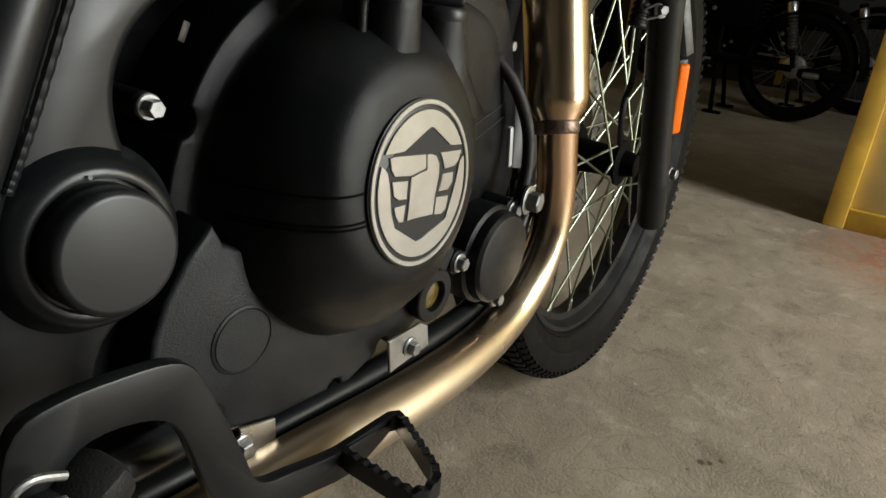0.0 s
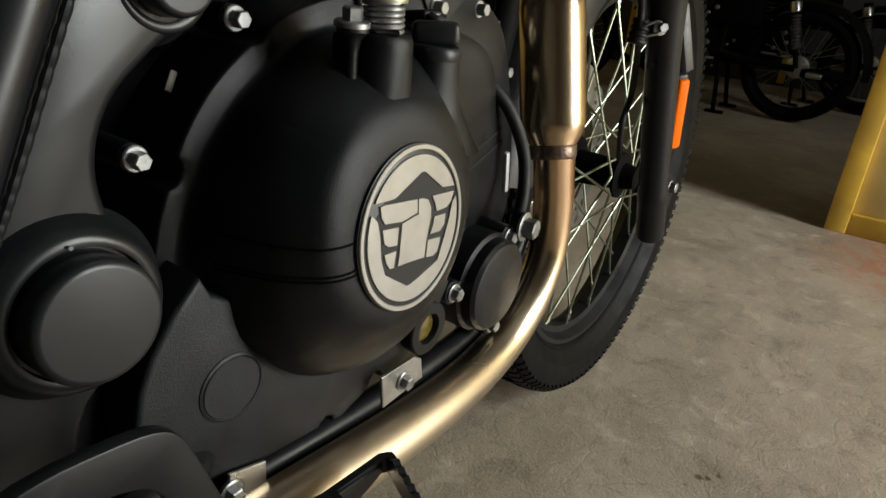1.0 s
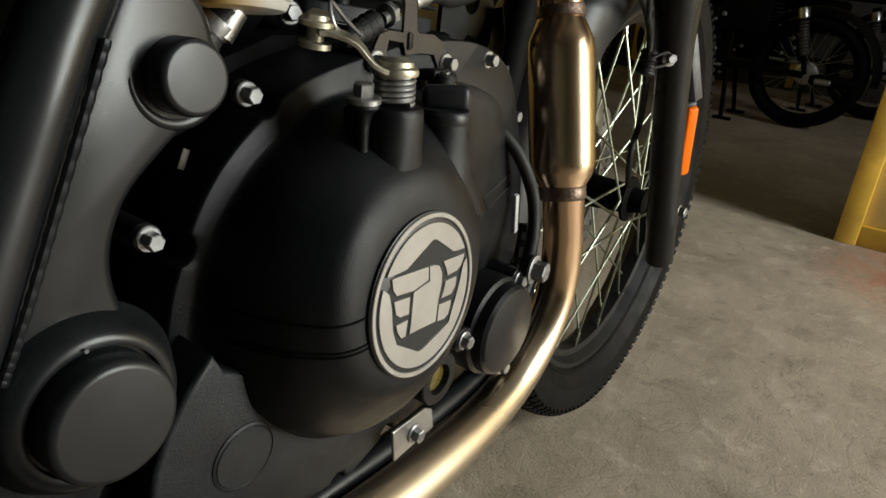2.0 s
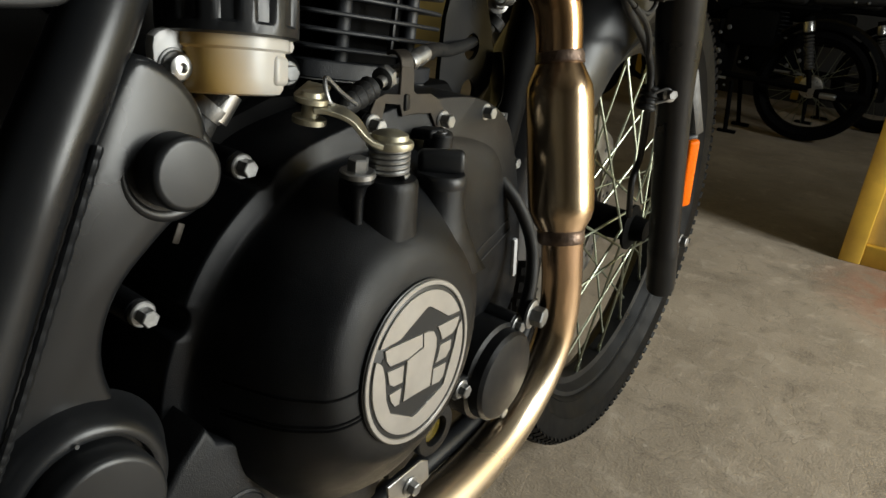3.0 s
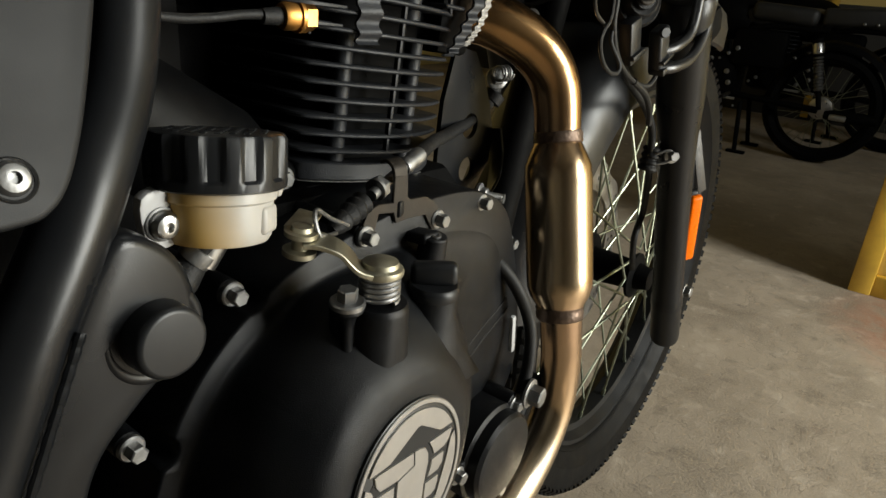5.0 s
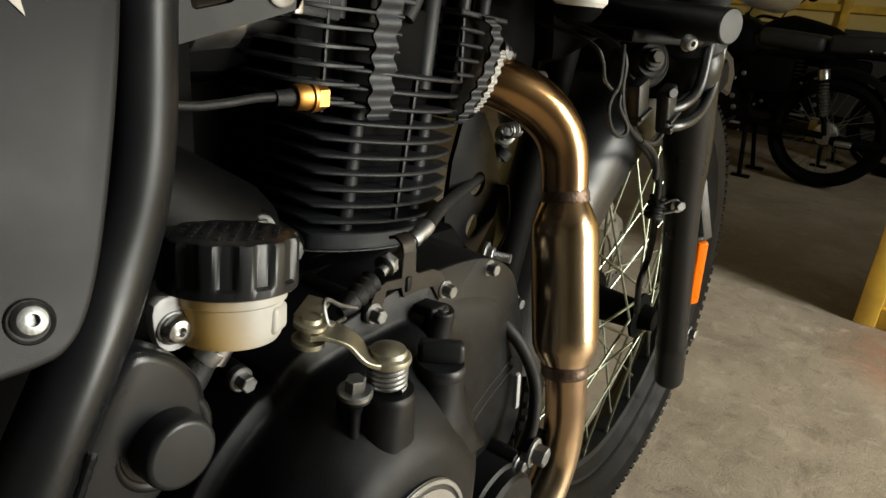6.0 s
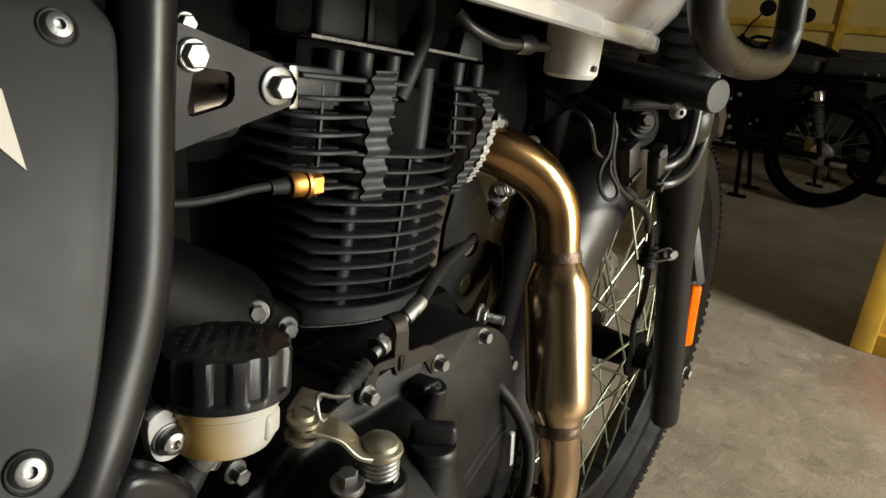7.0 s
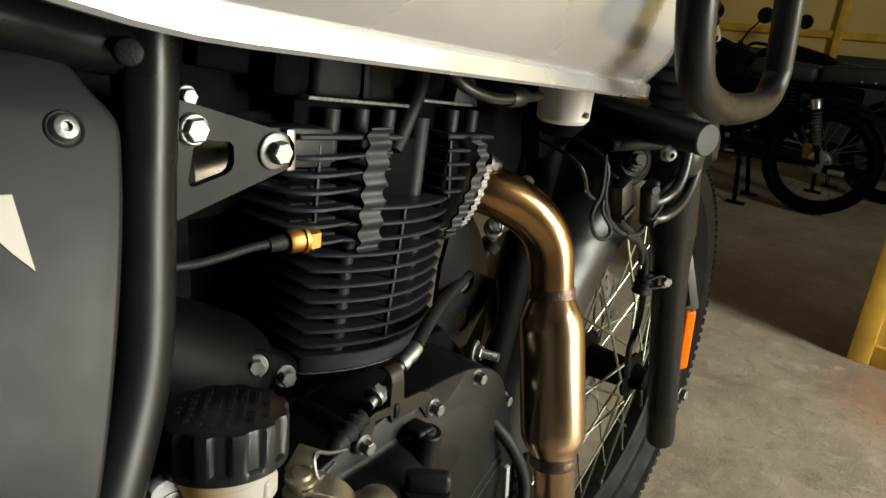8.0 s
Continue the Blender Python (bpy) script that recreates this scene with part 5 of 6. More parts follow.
# brake line on the fork and its clip
P("brake_line", sweep([(-0.235, 0.655, 0.700), (-0.243, 0.690, 0.664), (-0.246, 0.733, 0.642), (-0.246, 0.775, 0.619), (-0.246, 0.805, 0.592), (-0.247, 0.818, 0.561), (-0.256, 0.855, 0.520), (-0.264, 0.880, 0.478), (-0.262, 0.862, 0.450), (-0.270, 0.900, 0.395)], 0.0040, 12), M_RUBBER, "black brake hose")
clip = P("line_clip", lathe(sum([[(0.0092, -0.014 + i * 0.007), (0.0108, -0.0122 + i * 0.007), (0.0108, -0.0098 + i * 0.007), (0.0092, -0.008 + i * 0.007)] for i in range(4)], [(0.004, -0.0145)]) + [(0.004, 0.0135)], (-0.247, 0.818, 0.561), (0.05, 0.2, 1), 24), M_RUBBER)
part("clip_wire", sweep([(-0.242, 0.812, 0.556), (-0.236, 0.815, 0.5575), (-0.228, 0.821, 0.5610), (-0.2245, 0.8235, 0.5680), (-0.228, 0.821, 0.5735), (-0.236, 0.815, 0.5700), (-0.243, 0.812, 0.565)], 0.0017, 8), M_CLIP, clip)
part("clip_screw", hexbolt((-0.2265, 0.8250, 0.5675), (0.75, -0.65, 0), r=0.0056, head=0.008, washer=1.6), M_ZINC, clip)

# fuel tank
def tank_low(y):
    return 0.8287 - 0.0487 * (y - 0.10) / 0.56 + 1.7 * max(0.0, 0.25 - y) ** 2


def tank():
    loops = []
    for y in np.linspace(0.10, 0.66, 36):
        t = (y - 0.10) / 0.56
        z0 = tank_low(y)
        nose = max(0.0, (y - 0.56) / 0.10)
        shrink = math.sqrt(max(0.02, 1 - nose ** 2.2))
        tail = max(0.0, (0.2 - y) / 0.1)
        half = (0.138 * (1 - 0.25 * tail)) * (0.25 + 0.75 * shrink)
        bulge = 0.036 * shrink * (1 - 0.5 * tail)
        top = z0 + 0.24 * (0.45 + 0.55 * shrink)
        sec = [(0.0, z0 + 0.03), (half * 0.9, z0 + 0.012), (half, z0 + 0.004), (half + bulge * 0.45, z0 + 0.022), (half + bulge * 0.9, z0 + 0.060), (half + bulge, z0 + 0.105), (half + bulge * 0.6, z0 + 0.16), (half * 0.55, top - 0.02), (0.0, top)]
        ring = [Vector((CX + u, y, z)) for u, z in sec] + [Vector((CX - u, y, z)) for u, z in sec[-2:0:-1]]
        loops.append(ring)
    return skin(bmesh.new(), loops)


tk = P("fuel_tank", tank(), M_TANK, "silver white painted fuel tank with bright seam", sharp=60)
_seam = [(CX + 0.1375 * (1 if y < 0.575 else math.sqrt(max(0.03, 1 - ((y - 0.575) / 0.09) ** 2))), y, tank_low(y) + 0.001) for y in np.linspace(0.10, 0.655, 30)]
part("seam_flange", sweep(_seam, 1.0, 8, 1, (0.0045, 0.0055, (1, 0, 0))), M_TANK, tk, "bright painted seam flange")
P("fuel_tap_cover", lathe([(0.0, 0.0), (0.017, 0), (0.0195, 0.003), (0.0205, 0.04), (0, 0.04)], (-0.249, 0.566, 0.759), (0, 0, 1), 36), M_WHITE, "white plastic fuel pump cover")
P("pump_base", lathe([(0, -0.010), (0.012, -0.010), (0.018, -0.004), (0.019, 0), (0, 0)], (-0.252, 0.568, 0.759), (0, 0, 1), 32), M_DARK)
P("cover_hole", lathe([(0.0022, 0), (0.0022, 0.001), (0, 0.001)], (-0.2288, 0.5626, 0.7669), (1, -0.17, 0), 12), M_INK)

# tank rail, cross tube with its capped end, steering head mass
rail = P("tank_rail", sweep([(-0.150, 0.494, 0.95), (-0.150, 0.508, 0.86), (-0.150, 0.529, 0.814), (-0.150, 0.556, 0.794), (-0.148, 0.602, 0.7825), (-0.148, 0.663, 0.779), (-0.150, 0.730, 0.781), (-0.150, 0.754, 0.800), (-0.150, 0.747, 0.828), (-0.150, 0.705, 0.93)], 0.0112, 20), M_FRAME, "black steel tank guard rail")
xt = P("cross_tube", sweep([(-0.35, 0.70, 0.765), (-0.26, 0.675, 0.757), (-0.163, 0.634, 0.755)], [0.0165, 0.0150, 0.0122], 24, 6), M_FRAME, "black cross tube with flat end")
part("end_cap", lathe([(0.0128, -0.004), (0.0128, 0.001), (0.0118, 0.0018), (0, 0.0018)], (-0.1625, 0.6338, 0.755), (0.92, -0.38, 0), 32), M_PANEL, xt)
part("bolt", socketbolt((-0.186, 0.625, 0.741), (0.8, -0.6, -0.1), 0.0058, 0.006), M_ZINC, xt)
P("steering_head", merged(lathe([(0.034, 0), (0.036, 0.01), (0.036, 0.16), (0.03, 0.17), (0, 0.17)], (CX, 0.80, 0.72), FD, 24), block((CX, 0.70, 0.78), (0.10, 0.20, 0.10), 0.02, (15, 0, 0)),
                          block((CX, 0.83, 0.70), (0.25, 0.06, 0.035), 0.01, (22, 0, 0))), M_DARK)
mount = P("rubber_mount", lathe([(0.022, -0.030), (0.022, -0.006), (0.0195, -0.002), (0.016, -0.003), (0.0155, 0.002), (0.0130, 0.005), (0.0095, 0.004), (0.009, 0.008), (0, 0.008)], (-0.2280, 0.664, 0.7225), (0.75, -0.62, 0.22), 36), M_RUBBER, "stepped black rubber mount")
part("mount_nut", hexbolt((-0.2205, 0.6560, 0.7260), (0.75, -0.62, 0.22), r=0.0055, head=0.006), M_BRACKET, mount)
P("conduit", sweep([(-0.214, 0.800, 0.765), (-0.210, 0.796, 0.730), (-0.206, 0.778, 0.696), (-0.204, 0.747, 0.676), (-0.206, 0.712, 0.669), (-0.216, 0.694, 0.667)], 0.0050, 14), M_CONDUIT, "grey cable conduit")
P("conduit", sweep([(-0.216, 0.775, 0.765), (-0.210, 0.755, 0.735), (-0.207, 0.742, 0.700), (-0.209, 0.715, 0.686), (-0.218, 0.697, 0.681)], 0.0050, 14), M_CONDUIT, "grey cable conduit")
P("conduit", sweep([(-0.226, 0.790, 0.765), (-0.222, 0.790, 0.725), (-0.220, 0.775, 0.695), (-0.222, 0.735, 0.684), (-0.226, 0.712, 0.680)], 0.0050, 14), M_CONDUIT, "grey cable conduit")
P("wire", sweep([(-0.285, 0.612, 0.748), (-0.250, 0.606, 0.741), (-0.228, 0.602, 0.732), (-0.222, 0.602, 0.722), (-0.222, 0.604, 0.705), (-0.222, 0.613, 0.688), (-0.222, 0.633, 0.671), (-0.222, 0.665, 0.657), (-0.222, 0.698, 0.651), (-0.222, 0.714, 0.658), (-0.220, 0.708, 0.668)], 0.0022, 10), M_RUBBER, "black sheathed wire")
P("wire", sweep([(-0.224, 0.598, 0.735), (-0.218, 0.588, 0.717), (-0.216, 0.582, 0.706), (-0.216, 0.575, 0.700), (-0.216, 0.572, 0.691), (-0.216, 0.581, 0.678), (-0.216, 0.597, 0.669), (-0.216, 0.612, 0.668), (-0.217, 0.615, 0.675), (-0.221, 0.603, 0.690), (-0.223, 0.606, 0.700)], 0.0017, 10), M_RUBBER, "thin black wire loop")
P("wire", sweep([(-0.280, 0.570, 0.745), (-0.240, 0.556, 0.739), (-0.224, 0.553, 0.733), (-0.220, 0.558, 0.724), (-0.220, 0.567, 0.711), (-0.218, 0.580, 0.703)], 0.0014, 10), M_CONDUIT, "thin grey wire")
plug = P("connector", merged(block((-0.2165, 0.695, 0.683), (0.012, 0.020, 0.040), 0.003, (22, 0, 0), 3), block((-0.2140, 0.702, 0.668), (0.014, 0.022, 0.006), 0.001, (22, 0, 0)), block((-0.2140, 0.699, 0.676), (0.014, 0.022, 0.003), 0.001, (22, 0, 0))), M_PLASTIC, "black wiring connector")
part("stud", lathe([(0.0046, 0), (0.0046, 0.003), (0.004, 0.004), (0, 0.004)], (-0.2100, 0.680, 0.6985), (0.8, -0.55, 0), 20), M_CONDUIT, plug)
part("wire_tail", sweep([(-0.222, 0.665, 0.657), (-0.222, 0.697, 0.644), (-0.224, 0.721, 0.628), (-0.226, 0.733, 0.612)], 0.0030, 10), M_RUBBER, plug)
P("connector", merged(block((-0.226, 0.651, 0.690), (0.012, 0.020, 0.036), 0.002, (20, 0, 0)), block((-0.2235, 0.655, 0.680), (0.013, 0.022, 0.004), 0.001, (20, 0, 0))), M_PLASTIC, "black wiring connector")
P("head_bracket", block((-0.235, 0.655, 0.742), (0.060, 0.085, 0.010), 0.003, (0, 0, -20)), M_STARTER, "black steel bracket under the steering head")
P("guard_nut", hexbolt((-0.2800, 0.580, 0.7040), (0.7, -0.7, 0.1), r=0.0040, head=0.005), M_CLIP)
P("cowl", prism([(0.695, 0.860), (0.712, 0.851), (0.737, 0.838), (0.751, 0.827), (0.738, 0.8235), (0.722, 0.826), (0.706, 0.834), (0.690, 0.846)], -0.212, -0.200, 0.003, 2, 3), M_TANK, "silver white edge of the headlamp cowl")

P("fuel_pipe", merged(sweep([(-0.250, 0.425, 0.796), (-0.245, 0.435, 0.788), (-0.242, 0.460, 0.7815), (-0.242, 0.490, 0.7805), (-0.250, 0.530, 0.779)], 0.0034, 12), lathe([(0.0050, 0), (0.0062, 0.003), (0.0062, 0.016), (0.0050, 0.019)], (-0.2425, 0.478, 0.7808), (-0.05, 1, 0), 16)), M_CONDUIT, "dark fuel line with union")

# engine front bracket and down tube
P("down_tube", sweep([(CX, 0.74, 0.80), (CX + 0.02, 0.66, 0.66), (CX + 0.03, 0.60, 0.50), (CX + 0.03, 0.585, 0.42)], 0.017, 20), M_DARK, "black frame down tube")
def keyhole(outer, holes):
    """One outline that runs round the plate and, through a slit, round each hole."""
    out = list(outer)
    for (cy, cz, r) in holes:
        k = min(range(len(out)), key=lambda i: (out[i][0] - cy) ** 2 + (out[i][1] - cz) ** 2)
        a0 = math.atan2(out[k][1] - cz, out[k][0] - cy)
        ring = [(cy + r * math.cos(a0 - i * 2 * math.pi / 20), cz + r * math.sin(a0 - i * 2 * math.pi / 20)) for i in range(21)]
        out = out[:k + 1] + ring + out[k:]
    return out


P("front_bracket", prism(keyhole([(0.505, 0.556), (0.530, 0.550), (0.556, 0.556), (0.578, 0.583), (0.581, 0.606), (0.572, 0.632), (0.560, 0.655), (0.545, 0.675), (0.520, 0.680), (0.508, 0.640), (0.505, 0.60)], [(0.546, 0.617, 0.0105), (0.546, 0.581, 0.0105)]), -0.309, -0.305, 0, 1), M_FRAME, "black engine bracket plate with holes")
P("bracket_lip", sweep([(-0.303, 0.580, 0.612), (-0.298, 0.580, 0.590), (-0.290, 0.566, 0.570), (-0.284, 0.548, 0.560)], 1.0, 8, 5, (0.0012, 0.008, (0.3, 1, 0))), M_FRAME)
P("cable_grommet", lathe([(0.005, -0.006), (0.0095, -0.004), (0.0095, 0.004), (0.005, 0.006)], (-0.3195, 0.598, 0.634), (0.3, 0.5, 0.8), 20, True), M_RUBBER)
P("throttle_spring", sweep([(-0.312 + 0.006 * math.cos(a), 0.590 + 0.0013 * a / 2, 0.655 + 0.006 * math.sin(a)) for a in np.linspace(0, 8 * math.pi, 64)], 0.0012, 6, 1), M_ZINC)
# dark filler blocks added behind the engine gaps; shade is put into their colour
P("airbox", merged(block((-0.38, 0.16, 0.66), (0.14, 0.30, 0.36), 0.03), block((-0.375, 0.30, 0.76), (0.10, 0.12, 0.12), 0.03), block((-0.415, 0.34, 0.67), (0.06, 0.22, 0.34), 0.02)), M_DARK, "black airbox with dark filler blocks behind the engine")
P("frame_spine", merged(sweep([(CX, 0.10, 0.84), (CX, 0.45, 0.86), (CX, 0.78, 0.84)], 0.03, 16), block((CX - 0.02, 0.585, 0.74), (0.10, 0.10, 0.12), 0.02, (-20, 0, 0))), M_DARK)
P("wiring_bracket", block((-0.290, 0.302, 0.800), (0.012, 0.028, 0.012), 0.002, (-8, 0, 0)), M_DARK)
P("throttle_body", lathe([(0.020, 0), (0.024, 0.004), (0.024, 0.03), (0.020, 0.034), (0.019, 0.06)], (-0.335, 0.30, 0.742), (0.1, 1, 0.1), 28), M_DISC, "bare alloy throttle body")
P("bracket_nut", hexbolt((-0.320, 0.602, 0.650), (0.7, -0.6, 0.2), r=0.0065, head=0.008), M_ZINC)

# rear wheel out of view, so that the machine stands on its tyres
RW = Vector((CX, -0.47, 0.325))
rear = P("rear_wheel", lathe([(0, -0.08), (0.03, -0.08), (0.05, -0.04), (0.03, -0.03), (0.03, 0.03), (0.05, 0.04), (0.03, 0.08), (0, 0.08)], RW, (1, 0, 0), 32), M_DARK)
part("tyre", lathe([(0.22, -0.045), (0.25, -0.06), (0.30, -0.055), (0.32, -0.035), (0.3248, 0), (0.32, 0.035), (0.30, 0.055), (0.25, 0.06), (0.22, 0.045)], RW, (1, 0, 0), 64, True), M_TYRE, rear)
for i in range(24):
    a = 2 * math.pi * i / 24
    part("spoke", sweep([RW + Vector((0.04, 0.04 * math.sin(a + 0.5), 0.04 * math.cos(a + 0.5))), RW + Vector((0.01, 0.225 * math.sin(a), 0.225 * math.cos(a)))], 0.002, 6, 1), M_SPOKE, rear)
P("swingarm", merged(sweep([(CX + 0.10, 0.16, 0.47), (CX + 0.11, -0.15, 0.40), (CX + 0.10, -0.47, 0.325)], 0.022, 16), sweep([(CX - 0.10, 0.16, 0.47), (CX - 0.11, -0.15, 0.40), (CX - 0.10, -0.47, 0.325)], 0.022, 16)), M_FRAME)
P("seat", sweep([(CX, 0.12, 0.86), (CX, -0.1, 0.845), (CX, -0.35, 0.87), (CX, -0.6, 0.90)], [0.09, 0.12, 0.13, 0.11], 20), M_SEAT, "black vinyl seat")


# ---- the motorcycle in the dark behind ----
def parked_bike(y0, x0):
    """A classic roadster that points towards -x, rear axle at (x0, y0)."""
    b = thing("parked_motorcycle", (x0 - 0.7, y0, 0), "black classic roadster motorcycle parked in the dark", "motorcycle", "parked motorcycles")
    R = 0.30
    ax = Vector((x0, y0, R + 0.004))

    def Q(name, bm, material, label="", parent=None):
        return part(name, bm, material, parent or b, label)

    def wheel(name, c):
        h = Q(name, lathe([(0, -0.06), (0.03, -0.06), (0.06, -0.05), (0.06, 0.0), (0.035, 0.01), (0.035, 0.05), (0.02, 0.07), (0, 0.07)], c, (0, 1, 0), 28), M_DISC)
        part("tyre", lathe([(0.235, -0.04), (0.26, -0.052), (0.285, -0.045), (0.297, -0.025), (R, 0), (0.297, 0.025), (0.285, 0.045), (0.26, 0.052), (0.235, 0.04)], c, (0, 1, 0), 64, True), M_DARK, h)
        part("rim", lathe([(0.24, -0.03), (0.24, 0.03), (0.228, 0.028), (0.222, 0.0), (0.228, -0.028)], c, (0, 1, 0), 64, True), M_DARK, h)
        for i in range(28):
            a = 2 * math.pi * i / 28
            s2 = 1 if i % 2 else -1
            l2 = 0.5 if (i // 2) % 2 else -0.5
            part("spoke", sweep([c + Vector((0.055 * math.sin(a + l2), s2 * 0.03, 0.055 * math.cos(a + l2))), c + Vector((0.224 * math.sin(a), s2 * 0.006, 0.224 * math.cos(a)))], 0.0018, 6, 1), M_SPOKE, h)

    wheel("rear_wheel", ax)
    for k in range(9):
        Q("small_nut", hexbolt((x0 - 0.42 - 0.043 * ((k * 7) % 13), y0 - 0.172, 0.26 + 0.031 * ((k * 5) % 11)), (0.2, -1, 0.2), r=0.005 + 0.002 * (k % 3), head=0.01), M_CLIP)
    wheel("front_wheel", ax + Vector((-1.38, 0, 0)))

    def guard(c, a0, a1):
        loops = []
        for a in np.linspace(radians(a0), radians(a1), 24):
            ring = [c + Vector((math.sin(a) * r, w, math.cos(a) * r)) for w, r in ((-0.065, 0.315), (-0.05, 0.34), (0, 0.352), (0.05, 0.34), (0.065, 0.315), (0.05, 0.335), (0, 0.347), (-0.05, 0.335))]
            loops.append(ring)
        return skin(bmesh.new(), loops)

    Q("rear_mudguard", guard(ax, -40, 95), M_DARK)
    Q("front_mudguard", guard(ax + Vector((-1.38, 0, 0)), -60, 60), M_DARK)
    y = y0 - 0.13
    shock = Q("shock_absorber", lathe(sum([[(0.020, i * 0.018), (0.027, 0.009 + i * 0.018)] for i in range(10)], []) + [(0.02, 0.18)], (x0 - 0.02, y, 0.40), (-0.25, 0, 0.97), 16), M_CLIP)
    part("body", lathe([(0.013, -0.10), (0.013, 0.0), (0.024, 0.19), (0.024, 0.27), (0, 0.27)], (x0 - 0.02, y, 0.40), (-0.25, 0, 0.97), 14), M_DARK, shock)
    part("collar", lathe([(0.026, 0), (0.029, 0.004), (0.029, 0.05), (0.026, 0.055)], (x0 - 0.068, y, 0.585), (-0.25, 0, 0.97), 16, True), M_STEEL, shock)
    Q("silencer", lathe([(0, 0), (0.025, 0.01), (0.032, 0.08), (0.030, 0.22), (0.02, 0.26), (0.012, 0.26)], (x0 + 0.30, y0 - 0.16, 0.29), (-1, 0, -0.01), 24), M_DARK)
    Q("rear_peg", lathe([(0, 0), (0.014, 0.002), (0.016, 0.02), (0.016, 0.075), (0.012, 0.08), (0, 0.08)], (x0 + 0.07, y0 - 0.205, 0.285), (1, 0, 0), 16), M_STEEL)
    Q("swingarm", sweep([(x0, y, R), (x0 - 0.5, y0 - 0.1, 0.32)], 0.018, 12, 1), M_DARK)
    Q("seat", merged(block((x0 - 0.28, y0, 0.765), (0.34, 0.27, 0.095), 0.035, (0, 3, 0), 4), block((x0 - 0.40, y0, 0.735), (0.20, 0.20, 0.08), 0.03, (0, 8, 0), 3)), M_SEAT, "black vinyl rider seat")
    Q("pillion_seat", block((x0 + 0.075, y0, 0.775), (0.34, 0.25, 0.090), 0.022, (0, -3, 0), 3), M_SEAT, "black vinyl pillion seat")
    for dx in (0.0, 0.06):
        Q("seat_stud", lathe([(0.008, -0.01), (0.008, 0.002), (0.005, 0.005), (0, 0.006)], (x0 + 0.10 + dx, y0 - 0.126, 0.748), (0, -1, 0), 16), M_CLIP)
    Q("fuel_tank", sweep([(x0 - 0.45, y0, 0.70), (x0 - 0.55, y0, 0.73), (x0 - 0.80, y0, 0.76), (x0 - 0.95, y0, 0.74)], [0.09, 0.13, 0.15, 0.10], 24), M_DARK)
    Q("side_cover", block((x0 - 0.36, y0 - 0.14, 0.58), (0.28, 0.05, 0.20), 0.03), M_DARK)
    eng = Q("engine", merged(block((x0 - 0.68, y0, 0.40), (0.44, 0.30, 0.26), 0.05), lathe([(0.12, -0.17), (0.11, -0.19), (0, -0.195)], (x0 - 0.66, y0, 0.40), (0, 1, 0), 28), block((x0 - 0.74, y0, 0.60), (0.17, 0.2, 0.2), 0.03)), M_DARK)
    for i in range(7):
        part("fin", block((x0 - 0.74, y0, 0.53 + i * 0.026), (0.22, 0.24, 0.006), 0.001), M_FIN, eng)
    for dx, dz in ((-0.50, 0.44), (-0.55, 0.34), (-0.60, 0.50), (-0.48, 0.38), (-0.80, 0.46), (-0.66, 0.30)):
        part("bolt", hexbolt((x0 + dx, y0 - 0.152, dz), (0, -1, 0), r=0.010, head=0.008), M_ZINC, eng)
    Q("frame_tube", sweep([(x0 - 0.05, y0 - 0.1, 0.70), (x0 - 0.45, y0 - 0.1, 0.66), (x0 - 0.52, y0 - 0.1, 0.30), (x0 - 1.0, y0 - 0.06, 0.24), (x0 - 1.12, y0, 0.70)], 0.016, 12), M_DARK)
    Q("foot_rest", sweep([(x0 - 0.47, y0 - 0.12, 0.32), (x0 - 0.47, y0 - 0.26, 0.31)], 0.012, 12, 1), M_RUBBER)
    Q("foot_lever", sweep([(x0 - 0.42, y0 - 0.17, 0.30), (x0 - 0.60, y0 - 0.20, 0.305)], 0.008, 10, 1), M_STEEL)
    st = Q("centre_stand", sweep([(x0 - 0.40, y0 - 0.10, 0.28), (x0 - 0.36, y0 - 0.15, 0.012)], 0.013, 10, 1), M_DARK)
    part("stand_leg", sweep([(x0 - 0.40, y0 + 0.10, 0.28), (x0 - 0.36, y0 + 0.15, 0.012)], 0.013, 10, 1), M_DARK, st)
    part("foot", block((x0 - 0.35, y0 - 0.16, 0.008), (0.10, 0.04, 0.016), 0.003), M_DARK, st)
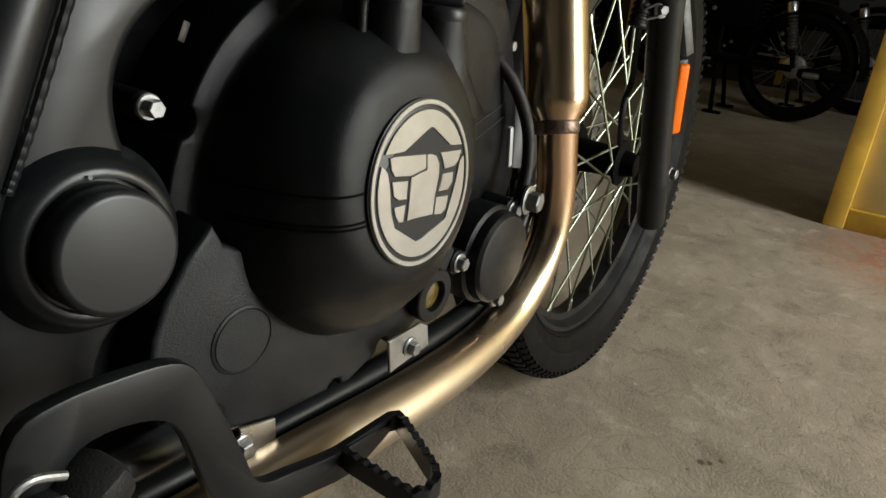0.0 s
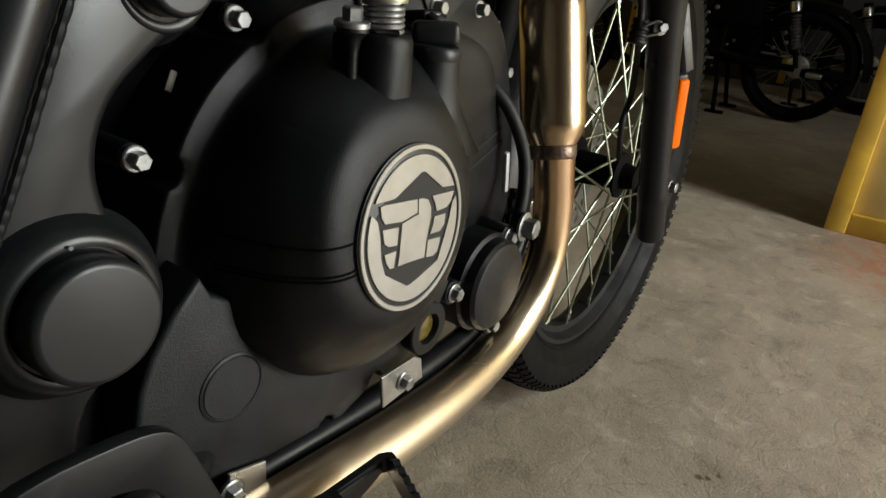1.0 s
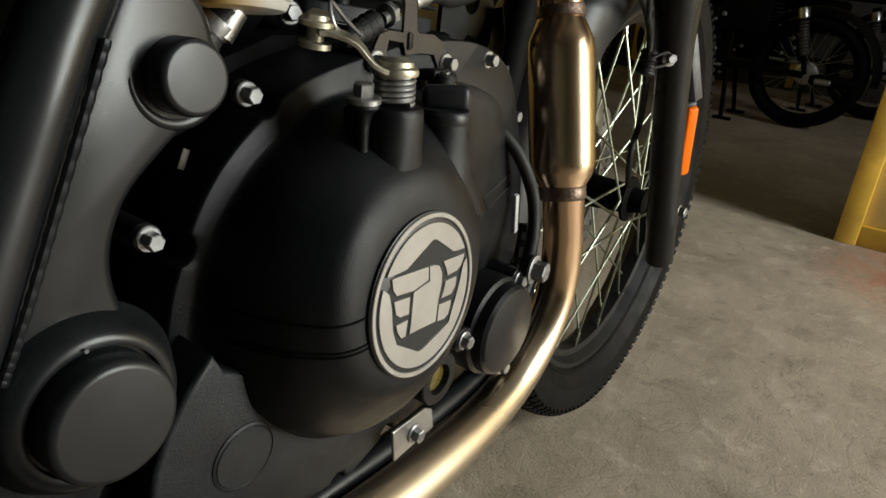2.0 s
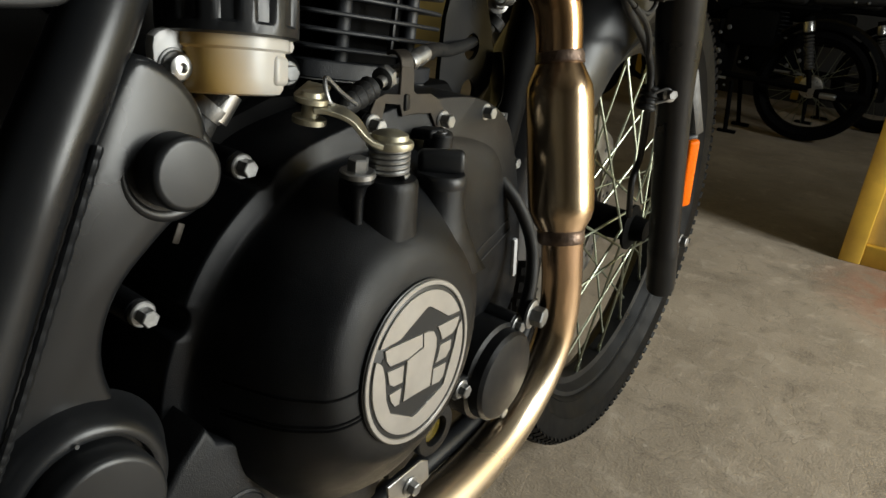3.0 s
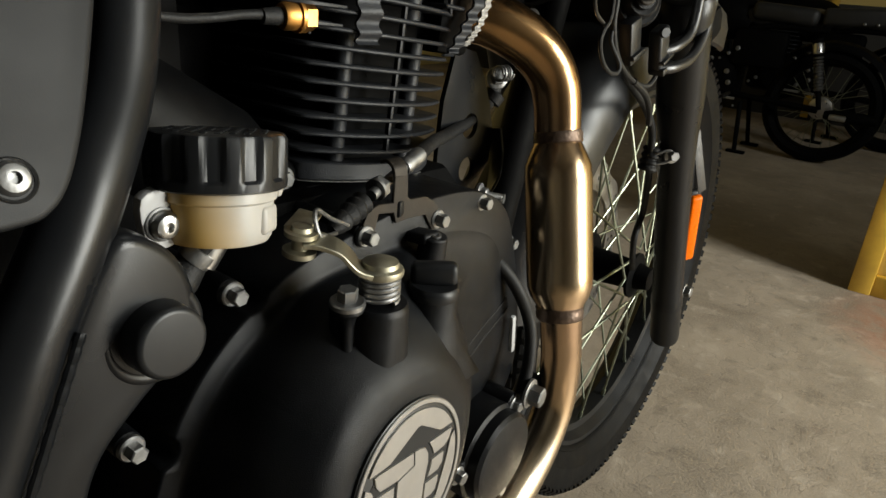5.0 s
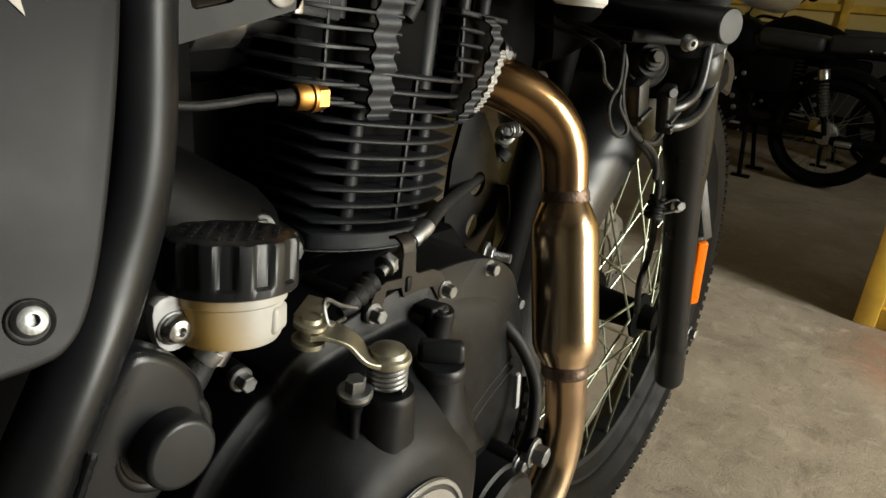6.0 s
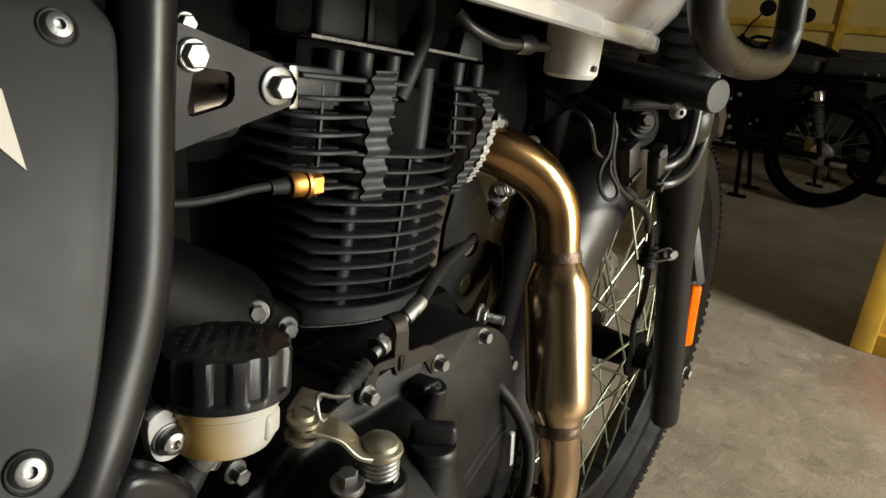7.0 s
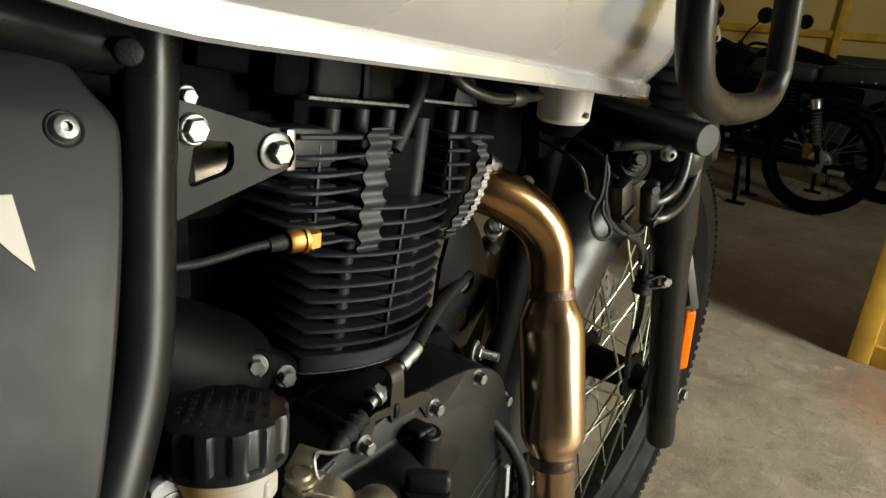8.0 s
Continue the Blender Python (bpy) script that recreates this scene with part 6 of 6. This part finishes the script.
    part("foot", block((x0 - 0.35, y0 + 0.16, 0.008), (0.10, 0.04, 0.016), 0.003), M_DARK, st)
    for s2 in (-1, 1):
        Q("fork_leg", sweep([(x0 - 1.38, y0 + s2 * 0.09, R), (x0 - 1.12, y0 + s2 * 0.09, 0.86)], 0.022, 14, 1), M_DARK)
        bar = Q("handlebar", sweep([(x0 - 1.08, y0, 0.84), (x0 - 1.06, y0 + s2 * 0.12, 0.89), (x0 - 0.98, y0 + s2 * 0.31, 0.875), (x0 - 0.93, y0 + s2 * 0.36, 0.86)], 0.012, 12), M_DARK)
        part("grip", sweep([(x0 - 0.945, y0 + s2 * 0.345, 0.864), (x0 - 0.85, y0 + s2 * 0.42, 0.845)], 0.017, 14, 1), M_RUBBER, bar)
        part("control_lever", sweep([(x0 - 1.00, y0 + s2 * 0.33, 0.875), (x0 - 0.93, y0 + s2 * 0.40, 0.872), (x0 - 0.88, y0 + s2 * 0.45, 0.858)], 0.006, 8), M_DARK, bar)
        mr = Q("mirror", sweep([(x0 - 0.99, y0 + s2 * 0.28, 0.885), (x0 - 0.95, y0 + s2 * 0.29, 0.96), (x0 - 0.90, y0 + s2 * 0.32, 1.00), (x0 - 0.86, y0 + s2 * 0.345, 1.045)], 0.0055, 10), M_DARK)
        part("mirror_head", lathe([(0, -0.012), (0.035, -0.012), (0.050, 0), (0.050, 0.008), (0, 0.008)], (x0 - 0.84, y0 + s2 * 0.35, 1.06), (0.6, -0.75, 0.1), 24), M_DARK, mr)
    Q("head_lamp", lathe([(0, 0), (0.06, 0.02), (0.09, 0.10), (0.09, 0.14), (0, 0.15)], (x0 - 1.14, y0, 0.82), (-1, 0, 0), 28), M_DARK)
    return b


far_bike = parked_bike(4.0, -0.455)
far_bike.scale = (0.93, 0.93, 0.93)
copy_thing(far_bike, pose(-0.875, 4.82, 0, 0, 0, -9))
# dark sheet added along the foot of the rear wall to stand for shade
structure("wall_shade_sheet", block((-0.65, 5.575, 0.40), (6.6, 0.05, 0.80), 0.004), M_WALL_SHADE, "added dark sheet for the shade low on the rear wall", "wall dado")
